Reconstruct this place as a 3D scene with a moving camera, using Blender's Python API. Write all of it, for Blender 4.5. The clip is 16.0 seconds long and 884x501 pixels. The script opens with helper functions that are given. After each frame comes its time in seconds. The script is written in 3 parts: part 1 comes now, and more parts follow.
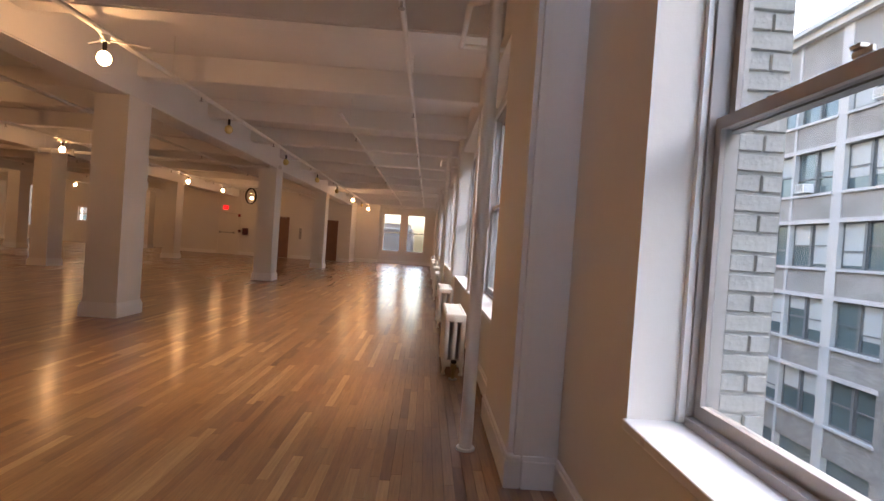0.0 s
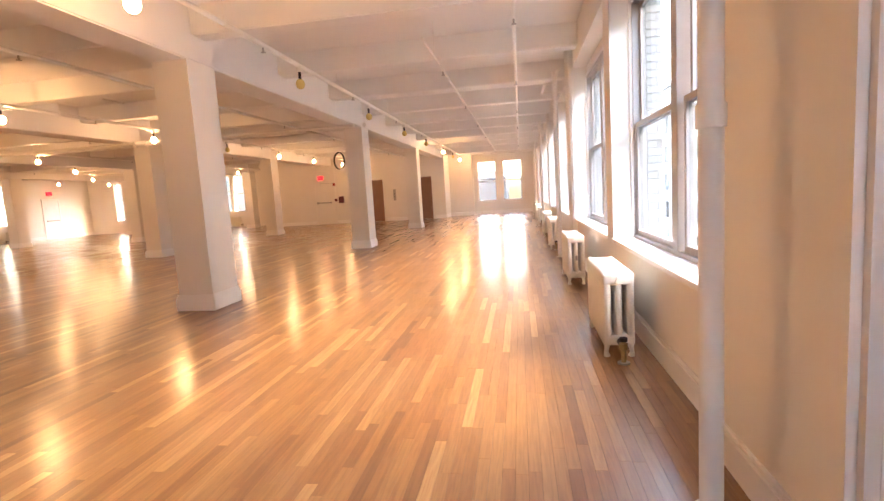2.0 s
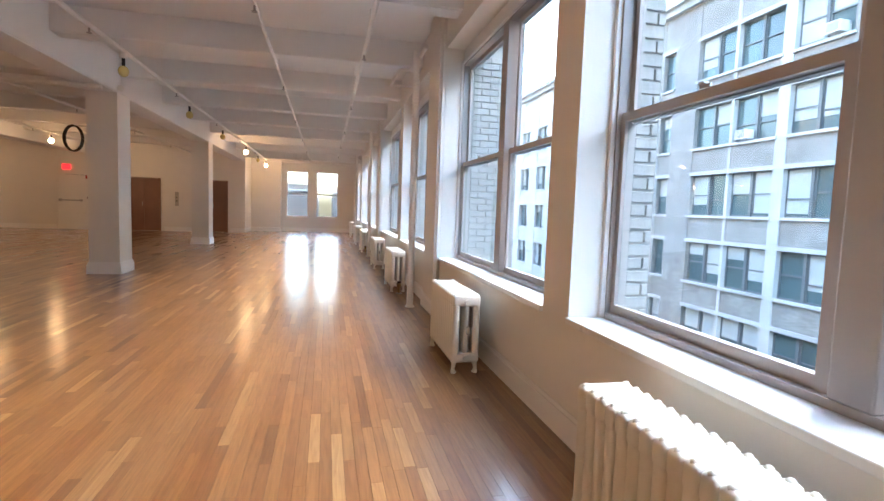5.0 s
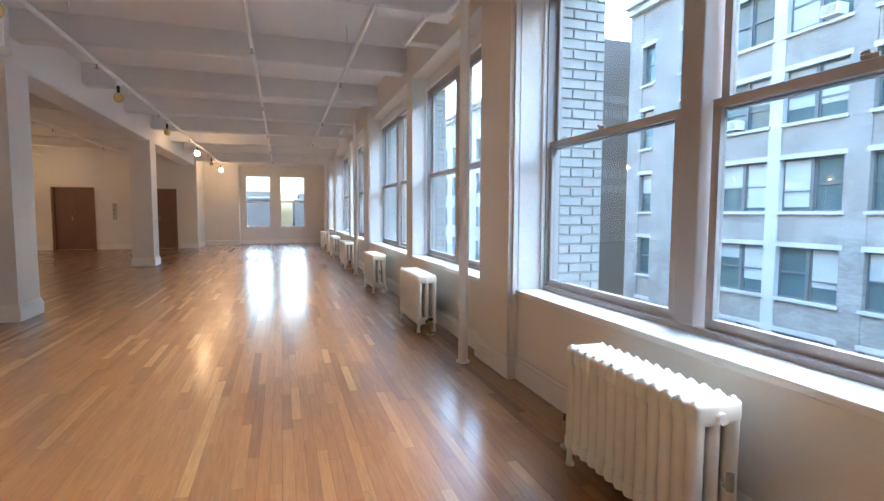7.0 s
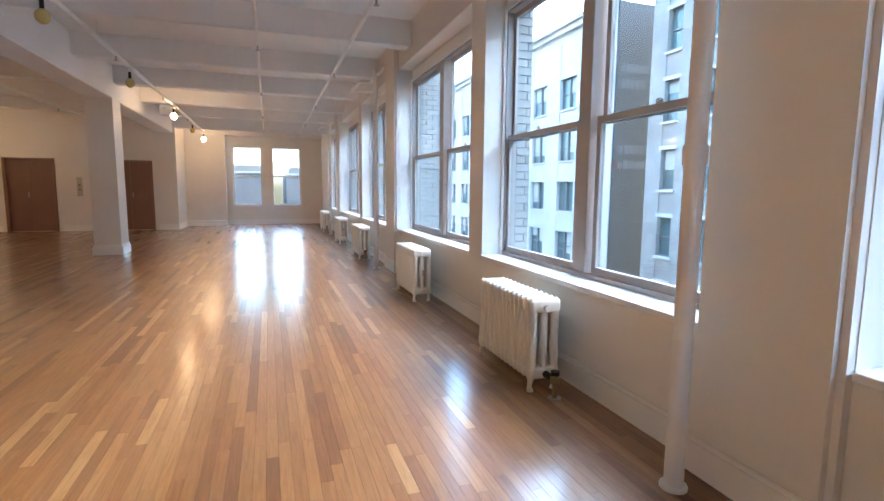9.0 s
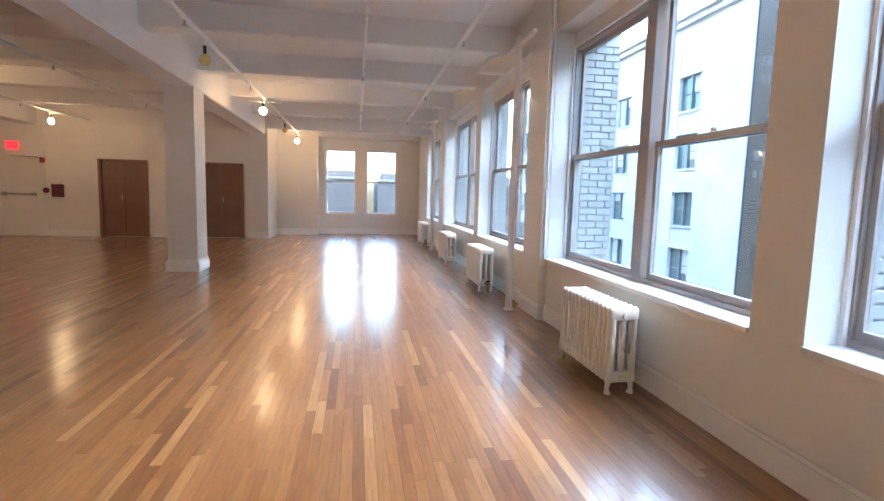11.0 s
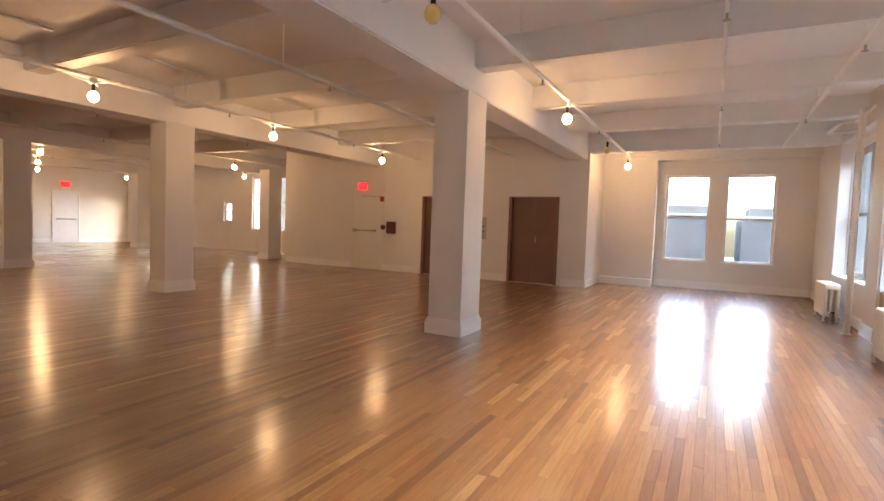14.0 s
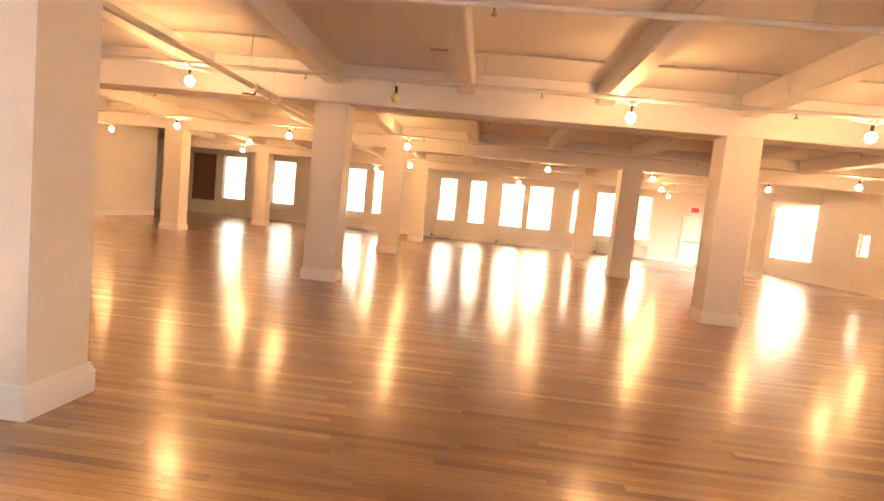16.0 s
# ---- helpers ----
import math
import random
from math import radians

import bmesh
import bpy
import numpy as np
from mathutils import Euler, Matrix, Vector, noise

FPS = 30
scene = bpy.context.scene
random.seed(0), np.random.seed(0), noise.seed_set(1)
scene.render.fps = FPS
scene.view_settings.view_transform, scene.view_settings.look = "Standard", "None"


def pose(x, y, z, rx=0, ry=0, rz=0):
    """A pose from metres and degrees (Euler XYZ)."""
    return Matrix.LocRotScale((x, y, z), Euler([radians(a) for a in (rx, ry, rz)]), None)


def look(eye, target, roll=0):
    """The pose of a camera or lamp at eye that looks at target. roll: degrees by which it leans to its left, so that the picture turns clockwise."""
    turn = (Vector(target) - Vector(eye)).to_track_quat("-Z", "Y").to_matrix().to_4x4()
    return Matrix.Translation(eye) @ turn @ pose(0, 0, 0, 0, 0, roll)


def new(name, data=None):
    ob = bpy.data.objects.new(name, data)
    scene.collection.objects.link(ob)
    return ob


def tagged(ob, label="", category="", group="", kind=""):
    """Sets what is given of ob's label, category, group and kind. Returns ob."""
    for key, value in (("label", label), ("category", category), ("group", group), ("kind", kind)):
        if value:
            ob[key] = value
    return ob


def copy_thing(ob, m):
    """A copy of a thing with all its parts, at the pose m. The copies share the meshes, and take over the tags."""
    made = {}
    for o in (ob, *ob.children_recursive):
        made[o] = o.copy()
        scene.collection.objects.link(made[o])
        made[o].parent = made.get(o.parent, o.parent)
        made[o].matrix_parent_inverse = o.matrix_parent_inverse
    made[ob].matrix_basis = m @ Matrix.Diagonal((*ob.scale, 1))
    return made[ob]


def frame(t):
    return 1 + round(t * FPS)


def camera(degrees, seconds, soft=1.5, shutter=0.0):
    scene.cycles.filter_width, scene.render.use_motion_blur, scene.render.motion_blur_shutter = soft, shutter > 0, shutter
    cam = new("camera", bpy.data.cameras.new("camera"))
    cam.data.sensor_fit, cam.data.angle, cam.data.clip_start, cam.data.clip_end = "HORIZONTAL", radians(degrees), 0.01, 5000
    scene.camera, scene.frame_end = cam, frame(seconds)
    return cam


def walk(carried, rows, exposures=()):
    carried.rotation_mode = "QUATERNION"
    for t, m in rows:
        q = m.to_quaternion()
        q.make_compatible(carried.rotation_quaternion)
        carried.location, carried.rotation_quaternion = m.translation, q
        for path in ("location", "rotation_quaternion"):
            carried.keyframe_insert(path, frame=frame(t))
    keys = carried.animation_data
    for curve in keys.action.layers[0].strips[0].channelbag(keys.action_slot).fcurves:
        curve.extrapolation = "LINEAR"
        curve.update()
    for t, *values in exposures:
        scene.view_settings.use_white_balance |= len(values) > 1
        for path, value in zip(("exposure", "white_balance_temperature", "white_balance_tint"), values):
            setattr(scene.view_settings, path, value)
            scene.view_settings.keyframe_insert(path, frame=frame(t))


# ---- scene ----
cam = camera(82.3, 16.0)

PATH = [
    (0, (0.618, 1.447, 1.295), (0.678, 3.445, 1.269), 4.0),
    (0.5, (0.559, 1.698, 1.269), (0.169, 3.651, 1.085), -1.2),
    (1, (0.476, 2.0, 1.252), (-0.032, 3.913, 0.967), -4.0),
    (1.5, (0.377, 2.358, 1.254), (0.026, 4.307, 0.976), -2.1),
    (2, (0.288, 2.741, 1.253), (-0.026, 4.703, 1.028), -3.5),
    (2.5, (0.184, 3.162, 1.26), (-0.077, 5.136, 1.073), -0.4),
    (3, (0.116, 3.58, 1.265), (-0.028, 5.567, 1.097), -0.7),
    (3.5, (0.077, 4.03, 1.274), (0.019, 6.01, 1.001), -4.9),
    (4, (0.023, 4.493, 1.268), (0.188, 6.472, 1.036), 0.1),
    (4.2, (0.001, 4.687, 1.267), (0.224, 6.666, 1.081), 0.8),
    (6.3, (-0.382, 7.008, 1.277), (0.298, 8.882, 1.12), 3.1),
    (6.5, (-0.422, 7.243, 1.276), (0.198, 9.138, 1.124), 1.5),
    (7, (-0.519, 7.857, 1.279), (0.083, 9.759, 1.133), 0.2),
    (7.5, (-0.576, 8.442, 1.283), (0.126, 10.302, 1.064), -0.4),
    (8, (-0.618, 9.039, 1.293), (0.148, 10.87, 1.04), 1.6),
    (8.5, (-0.667, 9.63, 1.303), (0.142, 11.439, 1.029), 2.0),
    (9, (-0.722, 10.22, 1.31), (-0.08, 12.099, 1.072), 0.5),
    (11.3, (-0.878, 13.031, 1.354), (-0.552, 14.994, 1.15), 1.6),
    (11.5, (-0.877, 13.268, 1.355), (-0.559, 15.234, 1.167), 1.6),
    (12, (-0.847, 13.846, 1.356), (-0.672, 15.83, 1.182), 0.9),
    (12.5, (-0.833, 14.413, 1.353), (-0.778, 16.405, 1.189), 3.2),
    (13, (-0.823, 14.963, 1.355), (-0.994, 16.946, 1.155), 3.1),
    (13.5, (-0.819, 15.492, 1.363), (-1.353, 17.404, 1.121), 2.6),
    (14, (-0.794, 15.998, 1.371), (-1.737, 17.758, 1.268), 2.0),
    (14.5, (-0.741, 16.501, 1.377), (-2.155, 17.915, 1.435), 5.2),
    (15, (-0.707, 17.016, 1.385), (-2.495, 17.91, 1.402), 9.9),
    (15.5, (-0.806, 17.491, 1.388), (-2.793, 17.69, 1.275), 7.8),
    (16, (-0.921, 17.9, 1.401), (-2.909, 17.747, 1.24), 5.7),
]
walk(cam, [(t, look(eye, target, roll)) for t, eye, target, roll in PATH], exposures=[(0, 4.5, 7000, 22), (0.5, 5.2, 7900, 34), (1.0, 6.1, 7600, 28), (2.5, 6.1, 6700, 18), (3.5, 5.85, 6300, 16), (4.2, 5.5, 6100, 13), (6.3, 5.1, 5400, 5), (9, 5.2, 5300, 5), (12.5, 5.35, 5400, 7), (13.5, 5.35, 5700, 9), (14.5, 5.5, 6800, 16), (15.2, 6.1, 8000, 21), (16, 6.45, 8000, 20)])

# ---- world, sun and exposure ----
world = bpy.data.worlds.new("sky")
scene.world = world
world.use_nodes = True
wn = world.node_tree.nodes
sky = wn.new("ShaderNodeTexSky")
sky.sky_type, sky.sun_disc = "NISHITA", False
sky.sun_elevation, sky.sun_rotation = radians(22), radians(86)
sky.air_density, sky.dust_density = 1.0, 5.0
world.node_tree.links.new(sky.outputs[0], wn["Background"].inputs[0])
wn["Background"].inputs[1].default_value = 0.15
sun_data = bpy.data.lights.new("sun", "SUN")
sun_data.energy, sun_data.angle, sun_data.color = 0.5, radians(10), (1.0, 0.96, 0.90)
sun = new("sun", sun_data)
sun.matrix_world = look((0, 0, 30), (-9.25, -0.65, 26.25))
BULB_POWER = 4.4

# ---- materials ----
def mat(name, color, rough=0.5, metal=0.0, coat=0.0, var=0.06, scale=3.0, bump=0.05, bscale=60.0, emit=0.0, stretch=(1, 1, 1)):
    m = bpy.data.materials.new(name)
    m.use_nodes = True
    nt = m.node_tree
    b = nt.nodes["Principled BSDF"]
    b.inputs["Roughness"].default_value, b.inputs["Metallic"].default_value = rough, metal
    b.inputs["Coat Weight"].default_value = coat
    tc = nt.nodes.new("ShaderNodeTexCoord")
    mp = nt.nodes.new("ShaderNodeMapping")
    mp.inputs["Scale"].default_value = stretch
    nt.links.new(tc.outputs["Object"], mp.inputs[0])
    n1 = nt.nodes.new("ShaderNodeTexNoise")
    n1.inputs["Scale"].default_value, n1.inputs["Detail"].default_value = scale, 5
    n2 = nt.nodes.new("ShaderNodeTexNoise")
    n2.inputs["Scale"].default_value, n2.inputs["Detail"].default_value = bscale, 4
    nt.links.new(mp.outputs[0], n1.inputs[0])
    nt.links.new(mp.outputs[0], n2.inputs[0])
    mix = nt.nodes.new("ShaderNodeMixRGB")
    lo = tuple(max(0, c * (1 - var * 1.6)) for c in color)
    hi = tuple(min(1, c * (1 + var)) for c in color)
    mix.inputs[1].default_value, mix.inputs[2].default_value = (*lo, 1), (*hi, 1)
    nt.links.new(n1.outputs[0], mix.inputs[0])
    nt.links.new(mix.outputs[0], b.inputs["Base Color"])
    bp = nt.nodes.new("ShaderNodeBump")
    bp.inputs["Strength"].default_value, bp.inputs["Distance"].default_value = bump, 0.01
    nt.links.new(n2.outputs[0], bp.inputs["Height"])
    nt.links.new(bp.outputs[0], b.inputs["Normal"])
    rr = nt.nodes.new("ShaderNodeMapRange")
    rr.inputs[3].default_value, rr.inputs[4].default_value = max(0.02, rough - 0.08), min(1, rough + 0.08)
    nt.links.new(n1.outputs[0], rr.inputs[0])
    nt.links.new(rr.outputs[0], b.inputs["Roughness"])
    if emit:
        b.inputs["Emission Color"].default_value, b.inputs["Emission Strength"].default_value = (*color, 1), emit
    return m


def wood_floor(name, island):
    m = bpy.data.materials.new(name)
    m.use_nodes = True
    nt = m.node_tree
    L = nt.links.new
    b = nt.nodes["Principled BSDF"]
    src = nt.nodes.new("ShaderNodeNewGeometry") if island else nt.nodes.new("ShaderNodeObjectInfo")
    rnd = src.outputs["Random Per Island"] if island else src.outputs["Random"]
    geo = nt.nodes.new("ShaderNodeNewGeometry")
    mp = nt.nodes.new("ShaderNodeMapping")
    mp.inputs["Scale"].default_value = (1, 0.06, 1)
    L(geo.outputs["Position"], mp.inputs[0])
    off = nt.nodes.new("ShaderNodeVectorMath")
    off.operation = "SCALE"
    off.inputs[0].default_value = (37.0, 11.0, 5.0)
    L(rnd, off.inputs["Scale"])
    add = nt.nodes.new("ShaderNodeVectorMath")
    L(mp.outputs[0], add.inputs[0])
    L(off.outputs[0], add.inputs[1])
    grain = nt.nodes.new("ShaderNodeTexNoise")
    grain.inputs["Scale"].default_value, grain.inputs["Detail"].default_value = 70, 6
    grain.inputs["Distortion"].default_value = 0.6
    L(add.outputs[0], grain.inputs[0])
    ramp = nt.nodes.new("ShaderNodeValToRGB")
    cr = ramp.color_ramp
    cr.elements[0].position, cr.elements[0].color = 0.0, (0.185, 0.074, 0.022, 1)
    cr.elements[1].position, cr.elements[1].color = 1.0, (0.50, 0.285, 0.115, 1)
    e = cr.elements.new(0.12); e.color = (0.26, 0.110, 0.034, 1)
    e = cr.elements.new(0.86); e.color = (0.345, 0.165, 0.055, 1)
    L(rnd, ramp.inputs[0])
    mul = nt.nodes.new("ShaderNodeMixRGB")
    mul.blend_type = "MULTIPLY"
    mul.inputs[0].default_value = 0.55
    gr = nt.nodes.new("ShaderNodeValToRGB")
    gr.color_ramp.elements[0].position, gr.color_ramp.elements[0].color = 0.3, (0.55, 0.48, 0.42, 1)
    gr.color_ramp.elements[1].position = 0.62
    L(grain.outputs[0], gr.inputs[0])
    L(ramp.outputs[0], mul.inputs[1])
    L(gr.outputs[0], mul.inputs[2])
    L(mul.outputs[0], b.inputs["Base Color"])
    big = nt.nodes.new("ShaderNodeTexNoise")
    big.inputs["Scale"].default_value, big.inputs["Detail"].default_value = 1.6, 4
    L(geo.outputs["Position"], big.inputs[0])
    rr = nt.nodes.new("ShaderNodeMapRange")
    rr.inputs[3].default_value, rr.inputs[4].default_value = 0.34, 0.50
    L(big.outputs[0], rr.inputs[0])
    L(rr.outputs[0], b.inputs["Roughness"])
    b.inputs["Coat Weight"].default_value, b.inputs["Coat Roughness"].default_value = 1.0, 0.20
    b.inputs["Coat IOR"].default_value, b.inputs["Specular IOR Level"].default_value = 1.64, 0.5
    wav = nt.nodes.new("ShaderNodeTexNoise")
    wav.inputs["Scale"].default_value, wav.inputs["Detail"].default_value = 9, 3
    L(add.outputs[0], wav.inputs[0])
    bp = nt.nodes.new("ShaderNodeBump")
    bp.inputs["Strength"].default_value, bp.inputs["Distance"].default_value = 0.09, 0.006
    L(wav.outputs[0], bp.inputs["Height"])
    bp2 = nt.nodes.new("ShaderNodeBump")
    bp2.inputs["Strength"].default_value, bp2.inputs["Distance"].default_value = 0.08, 0.002
    L(grain.outputs[0], bp2.inputs["Height"])
    L(bp.outputs[0], bp2.inputs["Normal"])
    L(bp2.outputs[0], b.inputs["Normal"])
    L(bp2.outputs[0], b.inputs["Coat Normal"])
    return m


def brick_pattern(name, c1, c2, mortar, w=0.21, h=0.07):
    m = bpy.data.materials.new(name)
    m.use_nodes = True
    nt = m.node_tree
    L = nt.links.new
    b = nt.nodes["Principled BSDF"]
    b.inputs["Roughness"].default_value = 0.85
    geo = nt.nodes.new("ShaderNodeNewGeometry")
    sx = nt.nodes.new("ShaderNodeSeparateXYZ")
    L(geo.outputs["Position"], sx.inputs[0])
    s = nt.nodes.new("ShaderNodeMath")
    L(sx.outputs[0], s.inputs[0])
    L(sx.outputs[1], s.inputs[1])
    cx = nt.nodes.new("ShaderNodeCombineXYZ")
    L(s.outputs[0], cx.inputs[0])
    L(sx.outputs[2], cx.inputs[1])
    br = nt.nodes.new("ShaderNodeTexBrick")
    br.inputs["Scale"].default_value = 1.0
    br.inputs["Brick Width"].default_value, br.inputs["Row Height"].default_value = w, h
    br.inputs["Mortar Size"].default_value = 0.006
    br.inputs["Color1"].default_value, br.inputs["Color2"].default_value, br.inputs["Mortar"].default_value = (*c1, 1), (*c2, 1), (*mortar, 1)
    L(cx.outputs[0], br.inputs[0])
    n = nt.nodes.new("ShaderNodeTexNoise")
    n.inputs["Scale"].default_value, n.inputs["Detail"].default_value = 0.8, 6
    L(geo.outputs["Position"], n.inputs[0])
    gr = nt.nodes.new("ShaderNodeValToRGB")
    gr.color_ramp.elements[0].position, gr.color_ramp.elements[0].color = 0.3, (0.6, 0.58, 0.56, 1)
    gr.color_ramp.elements[1].position = 0.65
    L(n.outputs[0], gr.inputs[0])
    mul = nt.nodes.new("ShaderNodeMixRGB")
    mul.blend_type = "MULTIPLY"
    mul.inputs[0].default_value = 0.7
    L(br.outputs[0], mul.inputs[1])
    L(gr.outputs[0], mul.inputs[2])
    L(mul.outputs[0], b.inputs["Base Color"])
    bp = nt.nodes.new("ShaderNodeBump")
    bp.inputs["Strength"].default_value, bp.inputs["Distance"].default_value = 0.5, 0.01
    L(br.outputs["Fac"], bp.inputs["Height"])
    bp.invert = True
    L(bp.outputs[0], b.inputs["Normal"])
    return m


def glass_mat(name, tint=(0.80, 0.835, 0.835)):
    m = bpy.data.materials.new(name)
    m.use_nodes = True
    nt = m.node_tree
    out = nt.nodes["Material Output"]
    nt.nodes.remove(nt.nodes["Principled BSDF"])
    tr = nt.nodes.new("ShaderNodeBsdfTransparent")
    tr.inputs[0].default_value = (*tint, 1)
    gl = nt.nodes.new("ShaderNodeBsdfGlossy")
    gl.inputs["Roughness"].default_value = 0.03
    lw = nt.nodes.new("ShaderNodeLayerWeight")
    fr = nt.nodes.new("ShaderNodeMath")
    fr.operation = "POWER"
    fr.inputs[1].default_value = 5.0
    nt.links.new(lw.outputs["Facing"], fr.inputs[0])
    fa = nt.nodes.new("ShaderNodeMath")
    fa.operation = "MULTIPLY_ADD"
    fa.inputs[1].default_value, fa.inputs[2].default_value = 0.6, 0.03
    nt.links.new(fr.outputs[0], fa.inputs[0])
    mx = nt.nodes.new("ShaderNodeMixShader")
    nt.links.new(fa.outputs[0], mx.inputs[0])
    nt.links.new(tr.outputs[0], mx.inputs[1])
    nt.links.new(gl.outputs[0], mx.inputs[2])
    nt.links.new(mx.outputs[0], out.inputs[0])
    return m


WALL = mat("wall_paint", (0.79, 0.75, 0.69), 0.55, var=0.05, scale=1.2, bump=0.12, bscale=25)
CEIL = mat("ceiling_paint", (0.82, 0.80, 0.77), 0.65, var=0.05, scale=0.9, bump=0.25, bscale=9)
TRIM = mat("trim_gloss_paint", (0.86, 0.835, 0.80), 0.32, var=0.04, scale=2, bump=0.06, bscale=30)
SILLP = mat("sill_paint", (0.84, 0.83, 0.81), 0.3, var=0.04, scale=3, bump=0.06, bscale=30)
SASH = mat("grey_sash_metal", (0.40, 0.365, 0.34), 0.4, var=0.1, scale=4, bump=0.04)
RADP = mat("radiator_enamel", (0.80, 0.765, 0.67), 0.36, var=0.06, scale=6, bump=0.1, bscale=40)
PIPEP = mat("pipe_paint", (0.80, 0.77, 0.72), 0.4, var=0.05, scale=5, bump=0.06, bscale=40)
DARK = mat("dark_iron", (0.035, 0.03, 0.028), 0.45, metal=0.6, var=0.2, scale=20)
BRASS = mat("worn_brass", (0.35, 0.25, 0.12), 0.4, metal=0.9, var=0.2, scale=30)
STEEL = mat("brushed_steel", (0.42, 0.40, 0.37), 0.35, metal=0.9, var=0.1, scale=40)
DOORP = mat("brown_door_enamel", (0.23, 0.115, 0.08), 0.42, var=0.12, scale=2.5, bump=0.05)
DOORF = mat("brown_frame_enamel", (0.25, 0.125, 0.085), 0.4, var=0.1, scale=3, bump=0.05)
REDP = mat("red_plastic", (0.35, 0.02, 0.025), 0.4, var=0.1, scale=20)
DKRED = mat("dark_red_box", (0.12, 0.015, 0.03), 0.4, var=0.1, scale=20)
REDGLOW = mat("exit_letters", (0.9, 0.015, 0.02), 0.4, emit=0.07)
SUBF = mat("subfloor", (0.05, 0.025, 0.012), 0.8)
PLANKS = wood_floor("oak_strip_joined", True)
PLANK = wood_floor("oak_strip", False)
GLASS = glass_mat("window_glass")
BULBG = mat("lit_bulb_glass", (1.0, 0.58, 0.26), 0.3, emit=BULB_POWER)
BULBOFF = mat("amber_globe", (0.75, 0.6, 0.22), 0.2, var=0.05)
FACB = brick_pattern("pale_brick", (0.38, 0.36, 0.33), (0.28, 0.265, 0.24), (0.20, 0.19, 0.18))
FSTONE = mat("facade_limestone", (0.50, 0.485, 0.46), 0.85, var=0.18, scale=0.7, bump=0.3, bscale=12)
BRICK1 = mat("single_grey_brick", (0.42, 0.41, 0.385), 0.85, var=0.25, scale=7, bump=0.5, bscale=60)
STONE = mat("limestone", (0.52, 0.50, 0.465), 0.8, var=0.15, scale=1.5, bump=0.3, bscale=12)
GREYB = brick_pattern("own_wall_brick", (0.44, 0.43, 0.405), (0.36, 0.35, 0.325), (0.24, 0.235, 0.225), 0.22, 0.075)
SLATE = mat("blue_grey_render", (0.042, 0.046, 0.054), 0.85, var=0.25, scale=0.5, bump=0.3, bscale=5)
SIGNP = mat("faded_sign_paint", (0.12, 0.126, 0.138), 0.85, var=0.2, scale=2)
REDB = brick_pattern("dark_brick", (0.20, 0.16, 0.135), (0.14, 0.115, 0.10), (0.28, 0.26, 0.24))
FGLASS = mat("facade_glass", (0.10, 0.145, 0.15), 0.12, var=0.3, scale=0.6, bump=0.02, bscale=2)
FFRAME = mat("facade_frame", (0.13, 0.14, 0.14), 0.5)
BLIND = mat("pale_blind", (0.42, 0.44, 0.43), 0.7)
ROOF = mat("tar_roof", (0.06, 0.06, 0.06), 0.9)
ASPH = mat("asphalt", (0.05, 0.05, 0.05), 0.9, var=0.2)


# ---- building helpers ----
def box(bm, x0, x1, y0, y1, z0, z1):
    vs = [bm.verts.new(p) for p in ((x0, y0, z0), (x1, y0, z0), (x1, y1, z0), (x0, y1, z0), (x0, y0, z1), (x1, y0, z1), (x1, y1, z1), (x0, y1, z1))]
    for q in ((0, 3, 2, 1), (4, 5, 6, 7), (0, 1, 5, 4), (1, 2, 6, 5), (2, 3, 7, 6), (3, 0, 4, 7)):
        bm.faces.new([vs[i] for i in q])


def boxes(*items):
    bm = bmesh.new()
    for i in items:
        box(bm, *i)
    return bm


def soft_box(x0, x1, y0, y1, z0, z1, r=0.006, seg=2):
    bm = boxes((x0, x1, y0, y1, z0, z1))
    bmesh.ops.bevel(bm, geom=bm.edges[:], offset=r, segments=seg, affect="EDGES", profile=0.5)
    return bm


def tube(bm, a, b, r, n=14, r2=None):
    a, b = Vector(a), Vector(b)
    q = (b - a).to_track_quat("Z", "Y").to_matrix().to_4x4()
    m = Matrix.Translation((a + b) / 2) @ q
    bmesh.ops.create_cone(bm, cap_ends=True, segments=n, radius1=r, radius2=r if r2 is None else r2, depth=(b - a).length, matrix=m)


def tubes(*items):
    bm = bmesh.new()
    for a, b, r in items:
        tube(bm, a, b, r)
    return bm


def part(name, bm, material, parent=None, label="", smooth=False):
    me = bpy.data.meshes.new(name)
    bmesh.ops.recalc_face_normals(bm, faces=bm.faces[:])
    bm.to_mesh(me)
    bm.free()
    me.materials.append(material)
    if smooth:
        for p in me.polygons:
            p.use_smooth = True
        me.set_sharp_from_angle(angle=radians(40))
    ob = new(name, me)
    if parent:
        ob.parent = parent
    if label:
        ob["label"] = label
    return ob


def empty(name, m, label, category, group=""):
    e = new(name)
    e.matrix_world = m
    return tagged(e, label, category, group)


def structure(name, bm, material, label, category):
    return tagged(part(name, bm, material), label, category, kind="structure")


